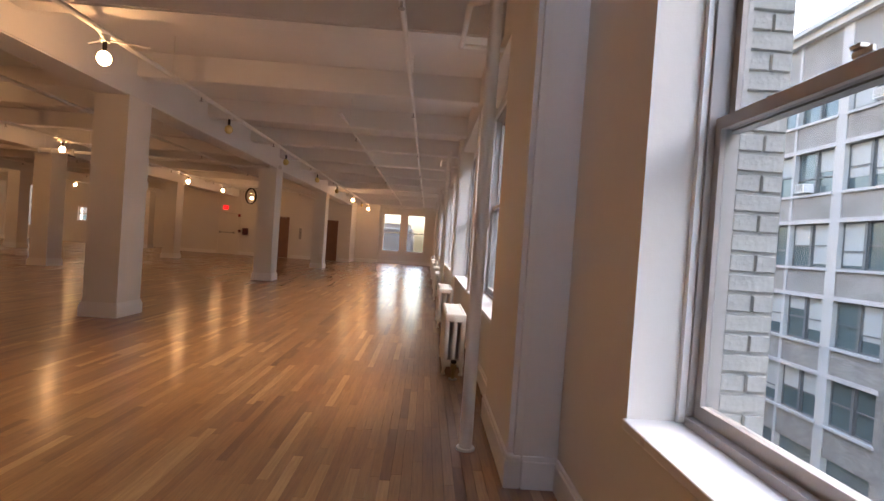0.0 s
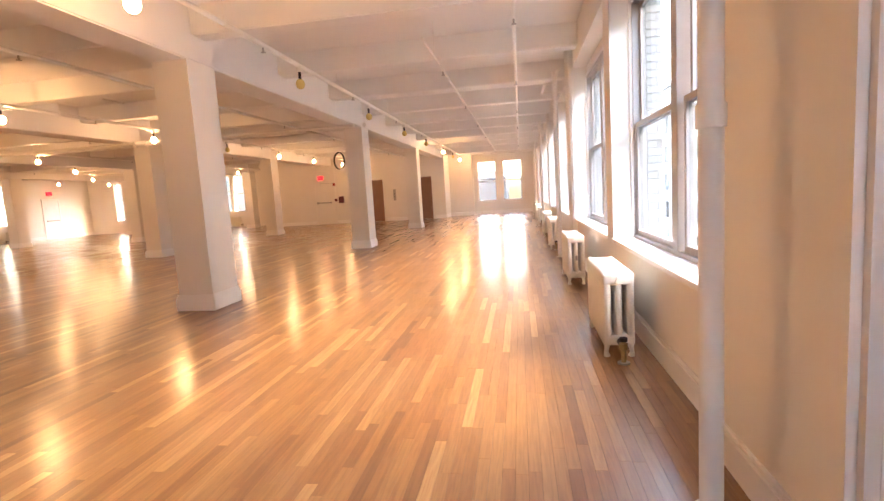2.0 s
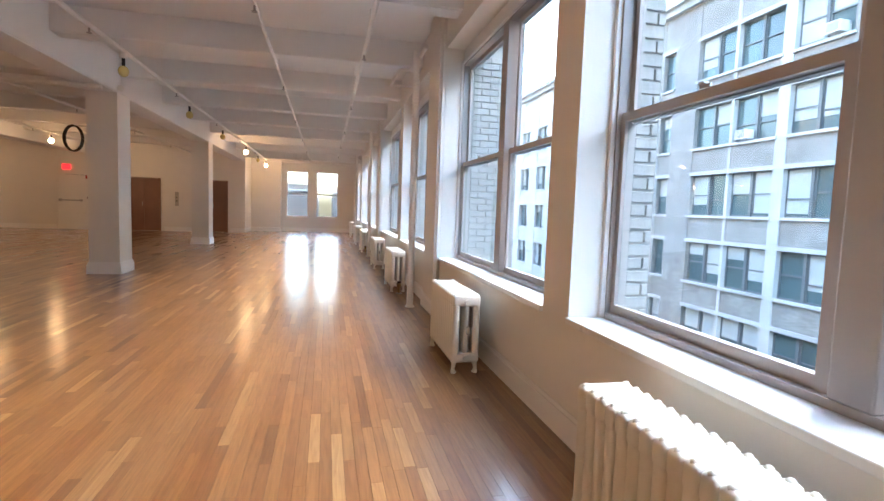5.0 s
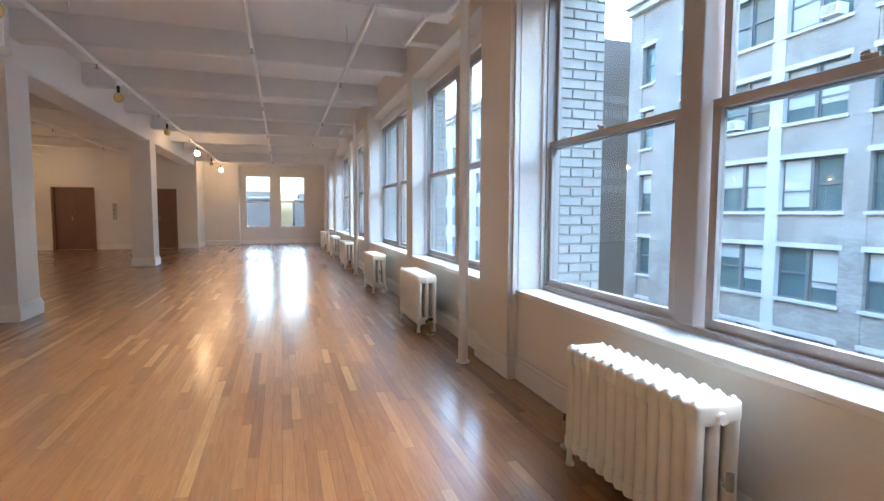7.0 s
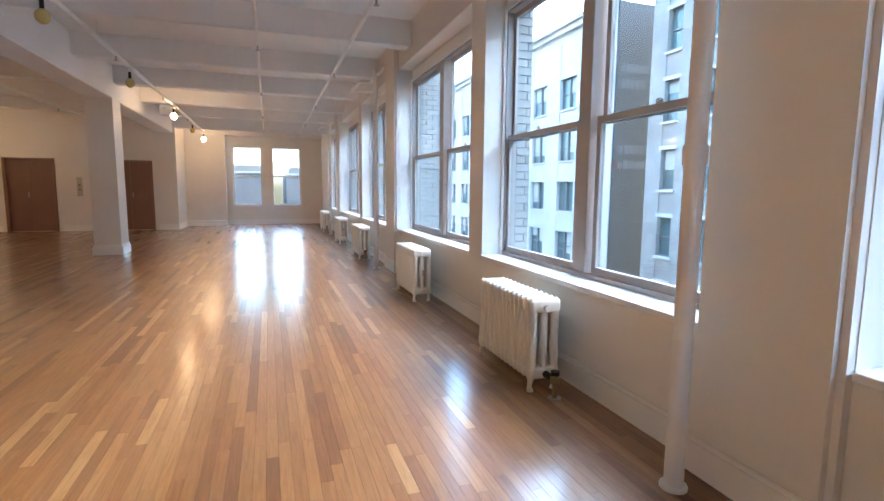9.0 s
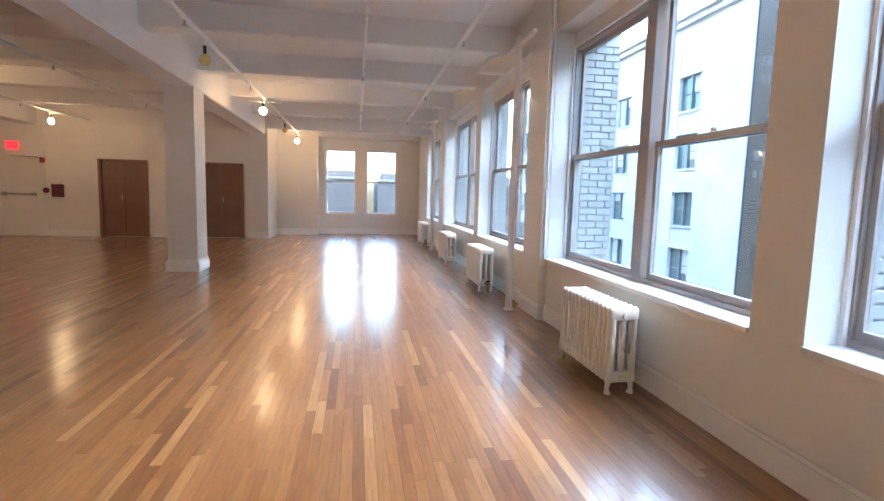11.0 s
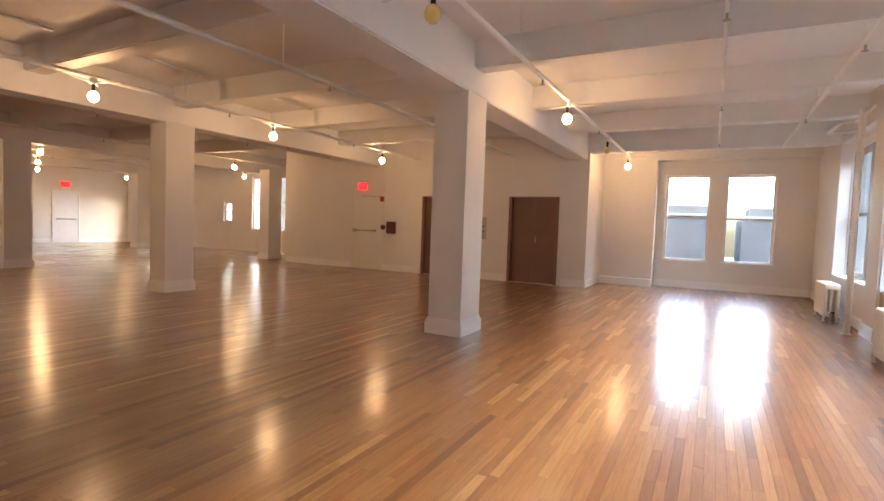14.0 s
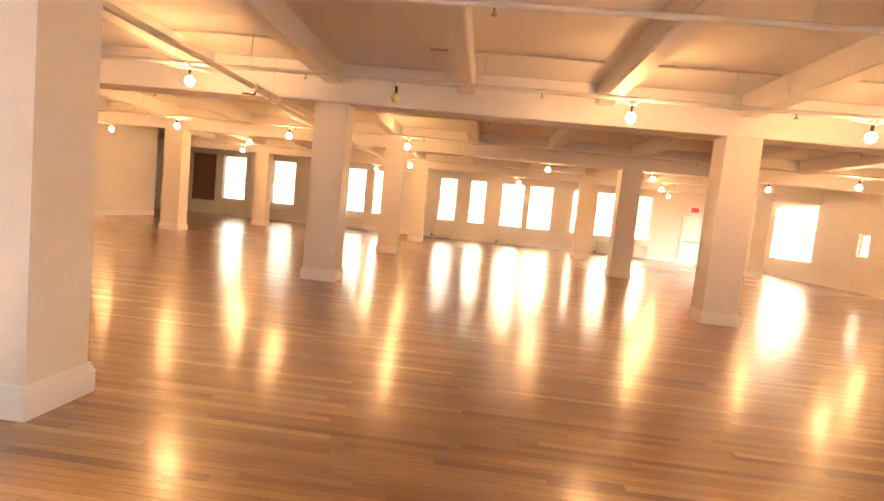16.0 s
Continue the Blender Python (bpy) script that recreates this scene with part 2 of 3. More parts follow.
# ---- plan ----
P = 6.6                      # one bay
XW, XG, XO = 1.208, 1.475, 1.93  # inner wall face, glass, outer brick face
Y0, YF = -3.0, 30.02         # wall behind the start, far wall
XWEST = -26.0
CEILZ, BEAMZ, GIRDZ = 3.62, 3.28, 2.98
SILL, HEAD, RAIL, SOFFIT = 0.685, 2.98, 1.79, 3.12
COLX = [-3.695, -9.49, -15.50, -21.45]
COLY = [8.59 + P * k for k in (-1, 0, 1, 2)]
CORE_Y, CORE_X0, CORE_X1 = 27.95, -12.95, -3.405
XT = XG + 0.22               # outer face at narrow piers and spandrels
WINS = []
for k in range(0, 4):
    WINS += [(5.43 + P * k if k else 5.27, 8.08 + P * k), (8.42 + P * k, 11.37 + P * k)]
WINS = [w for w in WINS if w[1] < YF - 0.5]
WIN_FIRST = (0.5, 3.31)      # the first bay stands further out
STEP = 0.20
WIN_LAST = WINS[-1]

# ---- structure: floor slab, window wall, ceilings ----
floor = structure("floor", boxes((XWEST - 0.3, XW + 0.2, Y0 - 0.3, 30.9, -0.2, -0.012)), SUBF, "glossy honey oak strip floor of the loft", "floor")


def window_wall(name, spans, axis, face, out, y_lo, y_hi, z_hi, label):
    """A wall with openings, along y (axis 'y', inner face x=face) or x."""
    bm = bmesh.new()
    lo, hi = min(face, out), max(face, out)

    def put(a, b, z0, z1):
        box(bm, lo, hi, a, b, z0, z1) if axis == "y" else box(bm, a, b, lo, hi, z0, z1)
    at = y_lo
    for a, b, s, h in spans:
        put(at, a, 0, z_hi)
        put(a, b, 0, s)
        put(a, b, h, z_hi)
        at = b
    put(at, y_hi, 0, z_hi)
    return structure(name, bm, WALL, label, "wall")


wall_east = window_wall("wall_east", [(a, b, SILL - 0.03, SOFFIT) for a, b in WINS], "y", XW, XG + 0.06, 4.17, YF + 0.3, CEILZ, "cream painted wall with tall double windows")
window_wall("wall_east_start", [(*WIN_FIRST, SILL - 0.03, SOFFIT)], "y", XW + STEP, XG + STEP + 0.06, Y0, 4.17, CEILZ, "cream painted wall with the first tall window")
bm = bmesh.new()
at = Y0
for a, b in [WIN_FIRST] + WINS:
    x0 = XG + 0.064 + (STEP if a < 4 else 0)
    if at < 4 < a:
        box(bm, XG + 0.064 + STEP, XO, at, 4.17, -22, 10)
        at = 4.17
    box(bm, x0, XO if a - at > 0.5 else XT, at, a, -22, 10)
    box(bm, x0, x0 + 0.15, a, b, -22, SILL - 0.1)
    box(bm, x0, x0 + 0.15, a, b, HEAD + 0.05, 10)
    at = b
box(bm, XG + 0.064, XO, at, YF + 0.9, -22, 10)
wall_outer = structure("wall_outer", bm, GREYB, "weathered grey brick outside of the building", "wall")

FARW = [(-1.92, -0.92), (-0.59, 0.44)]
structure("wall_far", boxes((CORE_X1 - 0.1, -2.13, 29.70, YF + 0.3, 0, CEILZ), (-2.13, -1.92, YF, YF + 0.3, 0, CEILZ), (-0.92, -0.59, YF, YF + 0.3, 0, CEILZ), (0.44, XW, YF, YF + 0.3, 0, CEILZ),
          (-1.92, -0.92, YF, YF + 0.3, 0, SILL), (-0.59, 0.44, YF, YF + 0.3, 0, SILL), (-1.92, -0.92, YF, YF + 0.3, 2.80, CEILZ), (-0.59, 0.44, YF, YF + 0.3, 2.80, CEILZ),
          (-2.13, XW, YF - 0.3, YF, 3.15, CEILZ)), WALL, "white end wall with two sash windows in a recess", "wall")
structure("wall_core", boxes((CORE_X0, -7.84, CORE_Y, CORE_Y + 0.25, 0, CEILZ), (-6.59, -5.33, CORE_Y, CORE_Y + 0.25, 0, CEILZ), (-4.07, CORE_X1, CORE_Y, CORE_Y + 0.25, 0, CEILZ),
          (-7.84, -6.59, CORE_Y, CORE_Y + 0.25, 2.10, CEILZ), (-5.33, -4.07, CORE_Y, CORE_Y + 0.25, 2.10, CEILZ), (-7.84, -4.07, CORE_Y + 0.3, CORE_Y + 0.4, 0, CEILZ),
          (CORE_X1 - 0.25, CORE_X1, CORE_Y + 0.25, 29.70, 0, CEILZ), (CORE_X0, CORE_X0 + 0.25, CORE_Y + 0.25, 30.5, 0, CEILZ)), WALL, "cream painted elevator core wall", "wall")
structure("wall_south", boxes((XWEST, XW, Y0 - 0.3, Y0, 0, CEILZ)), WALL, "cream painted wall behind the start of the walk", "wall")
structure("wall_stair", boxes((-20.7, -9.6, Y0, 4.4, 0, CEILZ)), WALL, "cream painted stair core wall", "wall")
WESTW = [(2.75, 4.0, 0.7, 3.05), (4.4, 5.6, 0.85, 3.05), (7.0, 8.2, 0.85, 3.05), (10.85, 11.85, 0.85, 3.05), (12.2, 13.2, 0.85, 3.05), (15.55, 16.45, 0.88, 3.0), (17.05, 17.9, 0.88, 3.0), (18.6, 19.75, 0.88, 3.0), (19.95, 21.15, 0.88, 3.0),
         (22.05, 22.6, 0.88, 3.0), (23.2, 24.4, 0.88, 3.0), (24.8, 25.85, 0.88, 3.0)]
window_wall("wall_west", WESTW, "y", XWEST, XWEST - 0.4, Y0, 30.9, CEILZ, "cream painted wall with tall windows")
NORTHW = [(-24.2, -21.4, 0.75, 3.02), (-19.1, -18.6, 1.2, 1.98), (-17.4, -16.55, 0.9, 3.02), (-16.4, -15.55, 0.9, 3.02)]
window_wall("wall_north", NORTHW, "x", 30.5, 30.9, XWEST, CORE_X0 + 0.25, CEILZ, "cream painted wall with windows at the back space")
structure("ceiling", boxes((XWEST - 0.4, XW, Y0 - 0.3, 30.9, CEILZ, CEILZ + 0.3)), CEIL, "white painted plaster ceiling", "ceiling")

# ---- girders and beams ----
def beam(name, x0, x1, y0, y1, z0, label):
    bm = boxes((x0, x1, y0, y1, z0, CEILZ - 0.003))
    bmesh.ops.bevel(bm, geom=[e for e in bm.edges if all(v.co.z < z0 + 0.01 for v in e.verts)], offset=0.015, segments=2, affect="EDGES")
    return tagged(part(name, bm, CEIL), label, "beam", kind="structure")


for n, x in enumerate(COLX):
    beam("girder", x - 0.23, x + 0.23, Y0 if n == 0 else 4.4, CORE_Y if n < 2 else 30.48, GIRDZ, "white plastered girder on the columns")
EDGES_X = [XW] + COLX + [XWEST]
for j in range(-5, 10):
    y = 8.59 + j * P / 3
    if not Y0 + 0.2 < y < CORE_Y - 0.3:
        continue
    for a, b in zip(EDGES_X[:-1], EDGES_X[1:]):
        hi = a - (0.0 if a == XW else 0.23)
        lo = b + (0.0 if b == XWEST else 0.23)
        if y < 4.6 and hi < -9:
            continue
        beam("ceiling_beam", lo, hi, y - 0.13, y + 0.13, BEAMZ, "white plastered ceiling beam")
beam("ceiling_beam", CORE_X1, XW, CORE_Y - 0.05, CORE_Y + 0.25, BEAMZ - 0.15, "white plastered ceiling beam")

# ---- columns ----
def column():
    c = empty("column", pose(0, 0, 0), "square white painted plaster column with moulded base", "column", "loft columns")
    bm = boxes((-0.23, 0.23, -0.275, 0.275, 0, GIRDZ + 0.01))
    bmesh.ops.bevel(bm, geom=[e for e in bm.edges if abs(e.verts[0].co.z - e.verts[1].co.z) > 1 and e.verts[0].co.x < 0], offset=0.014, segments=3, affect="EDGES")
    part("shaft", bm, WALL, c, smooth=True)
    bm = bmesh.new()
    for g, z0, z1 in ((0.028, 0, 0.15), (0.02, 0.15, 0.175), (0.011, 0.175, 0.20)):
        box(bm, -0.23 - g, 0.23 + g, -0.275 - g, 0.275 + g, z0, z1)
    bmesh.ops.bevel(bm, geom=bm.edges[:], offset=0.005, segments=2, affect="EDGES")
    part("base_moulding", bm, TRIM, c, "white gloss base moulding")
    return c


first = column()
n = 0
for x in COLX:
    for y in COLY:
        if y < 5 and x < -4:
            continue
        m = pose(x, y, 0)
        if n == 0:
            first.matrix_world = m
        else:
            copy_thing(first, m)
        n += 1
copy_thing(first, pose(-14.1, 28.39, 0))
copy_thing(first, pose(-21.4, 28.39, 0))

# ---- pilasters and baseboards on the window wall ----
def pil(y, h):
    p = empty("pilaster", pose(XW, y, 0), "cream painted wall pier between window bays", "pilaster", "window wall piers")
    p["kind"] = "structure"
    bm = boxes((-0.07, 0.01, -h, h, 0, CEILZ - 0.004))
    bmesh.ops.bevel(bm, geom=[e for e in bm.edges if abs(e.verts[0].co.z - e.verts[1].co.z) > 1 and e.verts[0].co.x < 0], offset=0.03, segments=4, affect="EDGES")
    part("pier", bm, WALL, p, smooth=True)
    bm = boxes((-0.092, -0.003, -h - 0.022, h + 0.022, 0, 0.15), (-0.086, -0.003, -h - 0.016, h + 0.016, 0.15, 0.175))
    bmesh.ops.bevel(bm, geom=bm.edges[:], offset=0.004, segments=2, affect="EDGES")
    part("baseboard", bm, TRIM, p)
    return p


for k in range(1, 4):
    pil(11.70 + P * (k - 1), 0.325)
pil(4.717, 0.544)


def baseboard(name, x0, x1, y0, y1, sx=0, sy=0):
    bm = boxes((x0, x1, y0, y1, 0, 0.15))
    g = 0.008
    box(bm, x0 + (g if sx < 0 else 0), x1 - (g if sx > 0 else 0), y0 + (g if sy < 0 else 0), y1 - (g if sy > 0 else 0), 0.15, 0.178)
    bmesh.ops.bevel(bm, geom=bm.edges[:], offset=0.003, segments=2, affect="EDGES")
    return tagged(part(name, bm, TRIM), "white moulded baseboard", "baseboard", kind="structure")


ys = [4.92] + [11.70 + P * (k - 1) for k in range(1, 4)] + [YF + 0.3]
for a, b in zip(ys[:-1], ys[1:]):
    baseboard("baseboard", XW - 0.022, XW - 0.002, a + 0.34, b - 0.34, -1)
baseboard("baseboard", XW + STEP - 0.022, XW + STEP - 0.002, Y0, 4.14, -1)
baseboard("baseboard", XW + 0.004, XW + STEP - 0.004, 4.146, 4.167, 0, -1)
baseboard("baseboard", CORE_X0, -10.27, CORE_Y - 0.022, CORE_Y - 0.002, 0, -1)
baseboard("baseboard", -9.13, -7.94, CORE_Y - 0.022, CORE_Y - 0.002, 0, -1)
baseboard("baseboard", -6.47, -5.42, CORE_Y - 0.022, CORE_Y - 0.002, 0, -1)
baseboard("baseboard", -3.97, CORE_X1 + 0.02, CORE_Y - 0.022, CORE_Y - 0.002, 0, -1)
baseboard("baseboard", CORE_X1 + 0.002, CORE_X1 + 0.022, CORE_Y, 29.67, 1)
baseboard("baseboard", CORE_X1 + 0.03, -2.13, 29.678, 29.448, 0, -1)
baseboard("baseboard", -2.1, XW - 0.03, YF - 0.022, YF - 0.002, 0, -1)
baseboard("baseboard", -20.7, -9.6, 4.402, 4.422, 0, 1)
baseboard("baseboard", XWEST + 0.002, XWEST + 0.022, 6, 30.5, 1)

# ---- windows of the window wall ----
def double_hung(w, sill, head, parent, y0):
    """Two sliding sashes of one light, local y from y0 to y0+w, glass plane at local x 0."""
    rail = RAIL
    for nm, z0, z1, x in (("upper_sash", rail - 0.02, head - 0.05, 0.03), ("lower_sash", sill + 0.03, rail + 0.03, -0.015)):
        f = 0.045
        bm = boxes((x - 0.02, x + 0.02, y0 + 0.03, y0 + 0.03 + f, z0, z1), (x - 0.02, x + 0.02, y0 + w - 0.03 - f, y0 + w - 0.03, z0, z1),
                   (x - 0.02, x + 0.02, y0 + 0.03 + f, y0 + w - 0.03 - f, z0, z0 + (0.06 if nm == "lower_sash" else 0.045)), (x - 0.02, x + 0.02, y0 + 0.03 + f, y0 + w - 0.03 - f, z1 - 0.045, z1))
        s = part(nm, bm, SASH, parent, "grey metal sash")
        pane = part("pane", boxes((x - 0.003, x + 0.003, y0 + 0.03 + f, y0 + w - 0.03 - f, z0 + 0.045, z1 - 0.045)), GLASS, s, "clear glass")
        pane.visible_shadow = False
    bm = boxes((-0.045, -0.036, y0 + w * 0.5 - 0.03, y0 + w * 0.5 + 0.03, rail + 0.03, rail + 0.045), (-0.06, -0.036, y0 + w * 0.5 - 0.012, y0 + w * 0.5 + 0.02, rail + 0.045, rail + 0.055))
    part("sash_lock", bm, STEEL, parent, "small metal latch")


def window_unit(n, a, b, out):
    w = empty("window_%d" % n, pose(XG + out, a, 0), "tall pair of grey double-hung windows with white sill", "window", "window wall windows")
    w["kind"] = "structure"
    L = b - a
    half = (L - 0.14) / 2
    fr = boxes((-0.06, 0.055, 0, 0.04, SILL, HEAD), (-0.06, 0.055, L - 0.04, L, SILL, HEAD), (-0.06, 0.055, 0.04, L - 0.04, HEAD - 0.05, HEAD), (-0.07, 0.055, 0.04, L - 0.04, SILL, SILL + 0.04))
    part("window_frame", fr, SASH, w)
    part("mullion", soft_box(-0.075, 0.055, half, half + 0.14, SILL + 0.04, HEAD - 0.05, 0.008), SASH, w, "broad grey mullion")
    double_hung(half, SILL, HEAD, w, 0.0)
    double_hung(half, SILL, HEAD, w, half + 0.14)
    part("head_board", soft_box(-0.055, 0.058, 0.002, L - 0.002, HEAD + 0.002, SOFFIT - 0.002, 0.004), TRIM, w, "white head board")
    part("window_sill", soft_box(XW - XG - 0.02, -0.062, -0.0, L, SILL - 0.03, SILL + 0.008, 0.006), SILLP, w, "glossy white sill board")
    part("stop_bead", boxes((-0.085, -0.06, 0.0, 0.025, SILL + 0.01, HEAD), (-0.085, -0.06, L - 0.025, L, SILL + 0.01, HEAD), (-0.085, -0.06, 0.025, L - 0.025, HEAD - 0.03, HEAD)), TRIM, w, "white stop bead")
    return w


for n, (a, b) in enumerate([WIN_FIRST] + WINS):
    window_unit(n + 1, a, b, STEP if n == 0 else 0.0)


def sash_window(name, m, w, sill, head, label):
    e = empty(name, m, label, "window")
    e["kind"] = "structure"
    part("window_frame", boxes((-0.03, 0.05, 0, 0.05, sill, head), (-0.03, 0.05, w - 0.05, w, sill, head), (-0.03, 0.05, 0.05, w - 0.05, head - 0.05, head), (-0.05, 0.05, 0.05, w - 0.05, sill, sill + 0.04)), TRIM, e)
    mid = (sill + head) / 2
    part("meeting_rail", boxes((-0.02, 0.03, 0.05, w - 0.05, mid - 0.025, mid + 0.025)), TRIM, e)
    for z0, z1 in ((sill + 0.04, mid - 0.025), (mid + 0.025, head - 0.05)):
        g = part("pane", boxes((0.0, 0.006, 0.05, w - 0.05, z0, z1)), GLASS, e)
        g.visible_shadow = False
    part("window_sill", soft_box(-0.14, -0.052, -0.04, w + 0.04, sill - 0.03, sill + 0.01, 0.005), SILLP, e)
    return e


nw = len(WINS) + 1
for x0, x1 in FARW:
    nw += 1
    sash_window("window_%d" % nw, pose(x0, YF + 0.12, 0, 0, 0, 0) @ Matrix.Rotation(radians(90), 4, "Z") @ Matrix.Translation((0, -(x1 - x0), 0)), x1 - x0, SILL, 2.80, "white sash window in the far wall")
for a, b, s, h in WESTW[1:]:
    nw += 1
    sash_window("window_%d" % nw, pose(XWEST - 0.12, b, 0, 0, 0, 180), b - a, s, h, "tall sash window in the distant wall")
for a, b, s, h in NORTHW:
    nw += 1
    sash_window("window_%d" % nw, pose(a, 30.62, 0) @ Matrix.Rotation(radians(90), 4, "Z") @ Matrix.Translation((0, -(b - a), 0)), b - a, s, h, "tall sash window in the back space")
d = empty("door_3", pose(XWEST, 2.75, 0), "dark brown panelled door leaf in a window opening", "door")
d["kind"] = "structure"
part("door_leaf", soft_box(-0.12, -0.06, 0, 1.25, 0.7, 3.05, 0.01), DOORP, d)

# ---- radiators ----
RAD_N, RAD_P, RAD_H, RAD_D = 13, 0.066, 0.61, 0.22


def radiator():
    e = empty("radiator", pose(0, 0, 0), "cream enamelled cast iron column radiator on claw feet", "radiator", "radiators under the windows")
    ends = (0, RAD_N - 1)
    for i in range(RAD_N):
        y = (i + 0.5) * RAD_P
        bm = bmesh.new()
        for x in (-RAD_D / 2 + 0.03, 0, RAD_D / 2 - 0.03):
            m = Matrix.Translation((x, y, 0.1 + (RAD_H - 0.16) / 2)) @ Matrix.Diagonal((1.0 if x == 0 else 1.16, 0.9 if x == 0 else 1.2, 1, 1))
            bmesh.ops.create_cone(bm, cap_ends=False, segments=10, radius1=0.026, radius2=0.026, depth=RAD_H - 0.14, matrix=m)
        for z, hh in ((RAD_H - 0.04, 0.045), (0.125, 0.04)):
            cap = bmesh.ops.create_cube(bm, size=1, matrix=Matrix.Translation((0, y, z)) @ Matrix.Diagonal((RAD_D, 0.063, 2 * hh, 1)))
            edges = list({ed for v in cap["verts"] for ed in v.link_edges})
            bmesh.ops.bevel(bm, geom=edges, offset=0.021, segments=3, affect="EDGES", profile=0.5)
            if z > 0.3:
                for x in (-RAD_D / 2 + 0.024, RAD_D / 2 - 0.024):
                    m = Matrix.Translation((x, y, z + hh - 0.005)) @ Matrix.Diagonal((0.017, 0.014, 0.014, 1))
                    bmesh.ops.create_uvsphere(bm, u_segments=8, v_segments=6, radius=1, matrix=m)
        part("section", bm, RADP, e, smooth=True)
        if i in ends:
            for x in (-RAD_D / 2 + 0.035, RAD_D / 2 - 0.035):
                bm = bmesh.new()
                tube(bm, (x * 1.12, y, 0.0), (x * 1.22, y, 0.03), 0.024, 10, 0.017)
                tube(bm, (x * 1.22, y, 0.03), (x, y, 0.13), 0.014, 10, 0.026)
                part("claw_foot", bm, RADP, e, smooth=True)
    for y in (-0.004, RAD_N * RAD_P + 0.004):
        for z, r in ((RAD_H - 0.05, 0.022), (0.125, 0.022)):
            part("end_plug", tubes(((0, y - 0.012, z), (0, y + 0.012, z), r)), RADP, e, smooth=True)
    bm = tubes(((0, -0.016, 0.125), (0, -0.12, 0.125), 0.024))
    part("union_nut", bm, DARK, e, "blackened pipe union", smooth=True)
    bm = tubes(((0, -0.13, 0.16), (0, -0.13, 0.0), 0.016), ((0, -0.13, 0.105), (0, -0.13, 0.145), 0.03))
    part("valve_body", bm, BRASS, e, "worn brass valve", smooth=True)
    part("floor_flange", tubes(((0, -0.13, 0.0), (0, -0.13, 0.012), 0.042)), STEEL, e, "round floor flange", smooth=True)
    part("valve_wheel", tubes(((0, -0.13, 0.16), (0, -0.13, 0.185), 0.028), ((0, -0.13, 0.145), (0, -0.13, 0.16), 0.01)), DARK, e, "black valve wheel", smooth=True)
    part("steam_vent", tubes(((0, RAD_N * RAD_P + 0.016, 0.33), (0, RAD_N * RAD_P + 0.05, 0.33), 0.01), ((0, RAD_N * RAD_P + 0.05, 0.32), (0, RAD_N * RAD_P + 0.05, 0.38), 0.014)), STEEL, e, "small steam vent", smooth=True)
    return e


rad = radiator()
spots = [1.3]
for k in range(0, 4):
    spots += [6.42 + P * k, 9.22 + P * k]
spots = [s for s in spots if s < YF - 2]
for i, s in enumerate(spots):
    m = pose(0.95 + (STEP if i == 0 else 0), s, 0)
    if i > 0 and i % 2 == 0:  # the second of each pair has its valve at the other end
        m = pose(0.95, s + RAD_N * RAD_P, 0, 0, 0, 180)
    if i == 0:
        rad.matrix_world = m
    else:
        copy_thing(rad, m)
for y in (7.1, 11.0, 15.5, 18.7, 23.4, 24.9):
    copy_thing(rad, pose(XWEST + 0.3, y, 0))
copy_thing(rad, pose(-15.95, 30.27, 0, 0, 0, 90))

# ---- vertical pipes beside the piers ----
for y in (4.65, 11.89, 11.89 + P, 11.89 + 2 * P):
    e = empty("riser_pipe", pose(0.95, y, 0), "white painted vertical steam riser pipe", "pipe", "steam risers")
    part("pipe", tubes(((0, 0, 0.0), (0, 0, 3.2), 0.042)), PIPEP, e, smooth=True)
    part("floor_collar", tubes(((0, 0, 0.0), (0, 0, 0.015), 0.06)), PIPEP, e, smooth=True)
    part("coupling", tubes(((0, 0, 1.42), (0, 0, 1.5), 0.05)), PIPEP, e, smooth=True)
    part("elbow_run", tubes(((0.03, -0.45, 3.13), (0.03, 0.55, 3.13), 0.024), ((0.03, 0.55, 3.13), (-0.13, 0.66, 3.13), 0.024), ((-0.13, 0.66, 3.13), (-0.14, 1.5, 3.13), 0.024), ((-0.14, 1.5, 3.13), (0.25, 1.5, 3.13), 0.024),
                             ((0.03, 0.53, 3.13), (0.03, 0.57, 3.13), 0.034), ((-0.14, 1.48, 3.13), (-0.14, 1.52, 3.13), 0.034), ((0.2, 1.5, 3.13), (0.22, 1.5, 3.13), 0.036)), PIPEP, e, smooth=True)

# ---- ceiling pipes along the loft ----
def ceiling_pipe(x, z, r, y0, y1, label, tees=2.2):
    e = empty("ceiling_pipe", pose(x, 0, z), label, "pipe", "ceiling pipes")
    part("pipe", tubes(((0, y0, 0), (0, y1, 0), r)), PIPEP, e, smooth=True)
    y = y0 + 1.7
    while y < y1 - 0.3:
        part("sprinkler_head", tubes(((0, y, -r), (0, y, -r - 0.05), 0.011), ((0, y, -r - 0.05), (0, y, -r - 0.056), 0.028)), STEEL, e, "small metal sprinkler head")
        y += 3.3
    y = y0 + 0.9
    while y < y1 - 0.3:
        part("hanger", tubes(((0, y, r * 0.9), (0, y, CEILZ - z - 0.002), 0.006), ((0, y - 0.02, 0), (0, y + 0.02, 0), r * 1.25)), PIPEP, e)
        y += tees
    return e


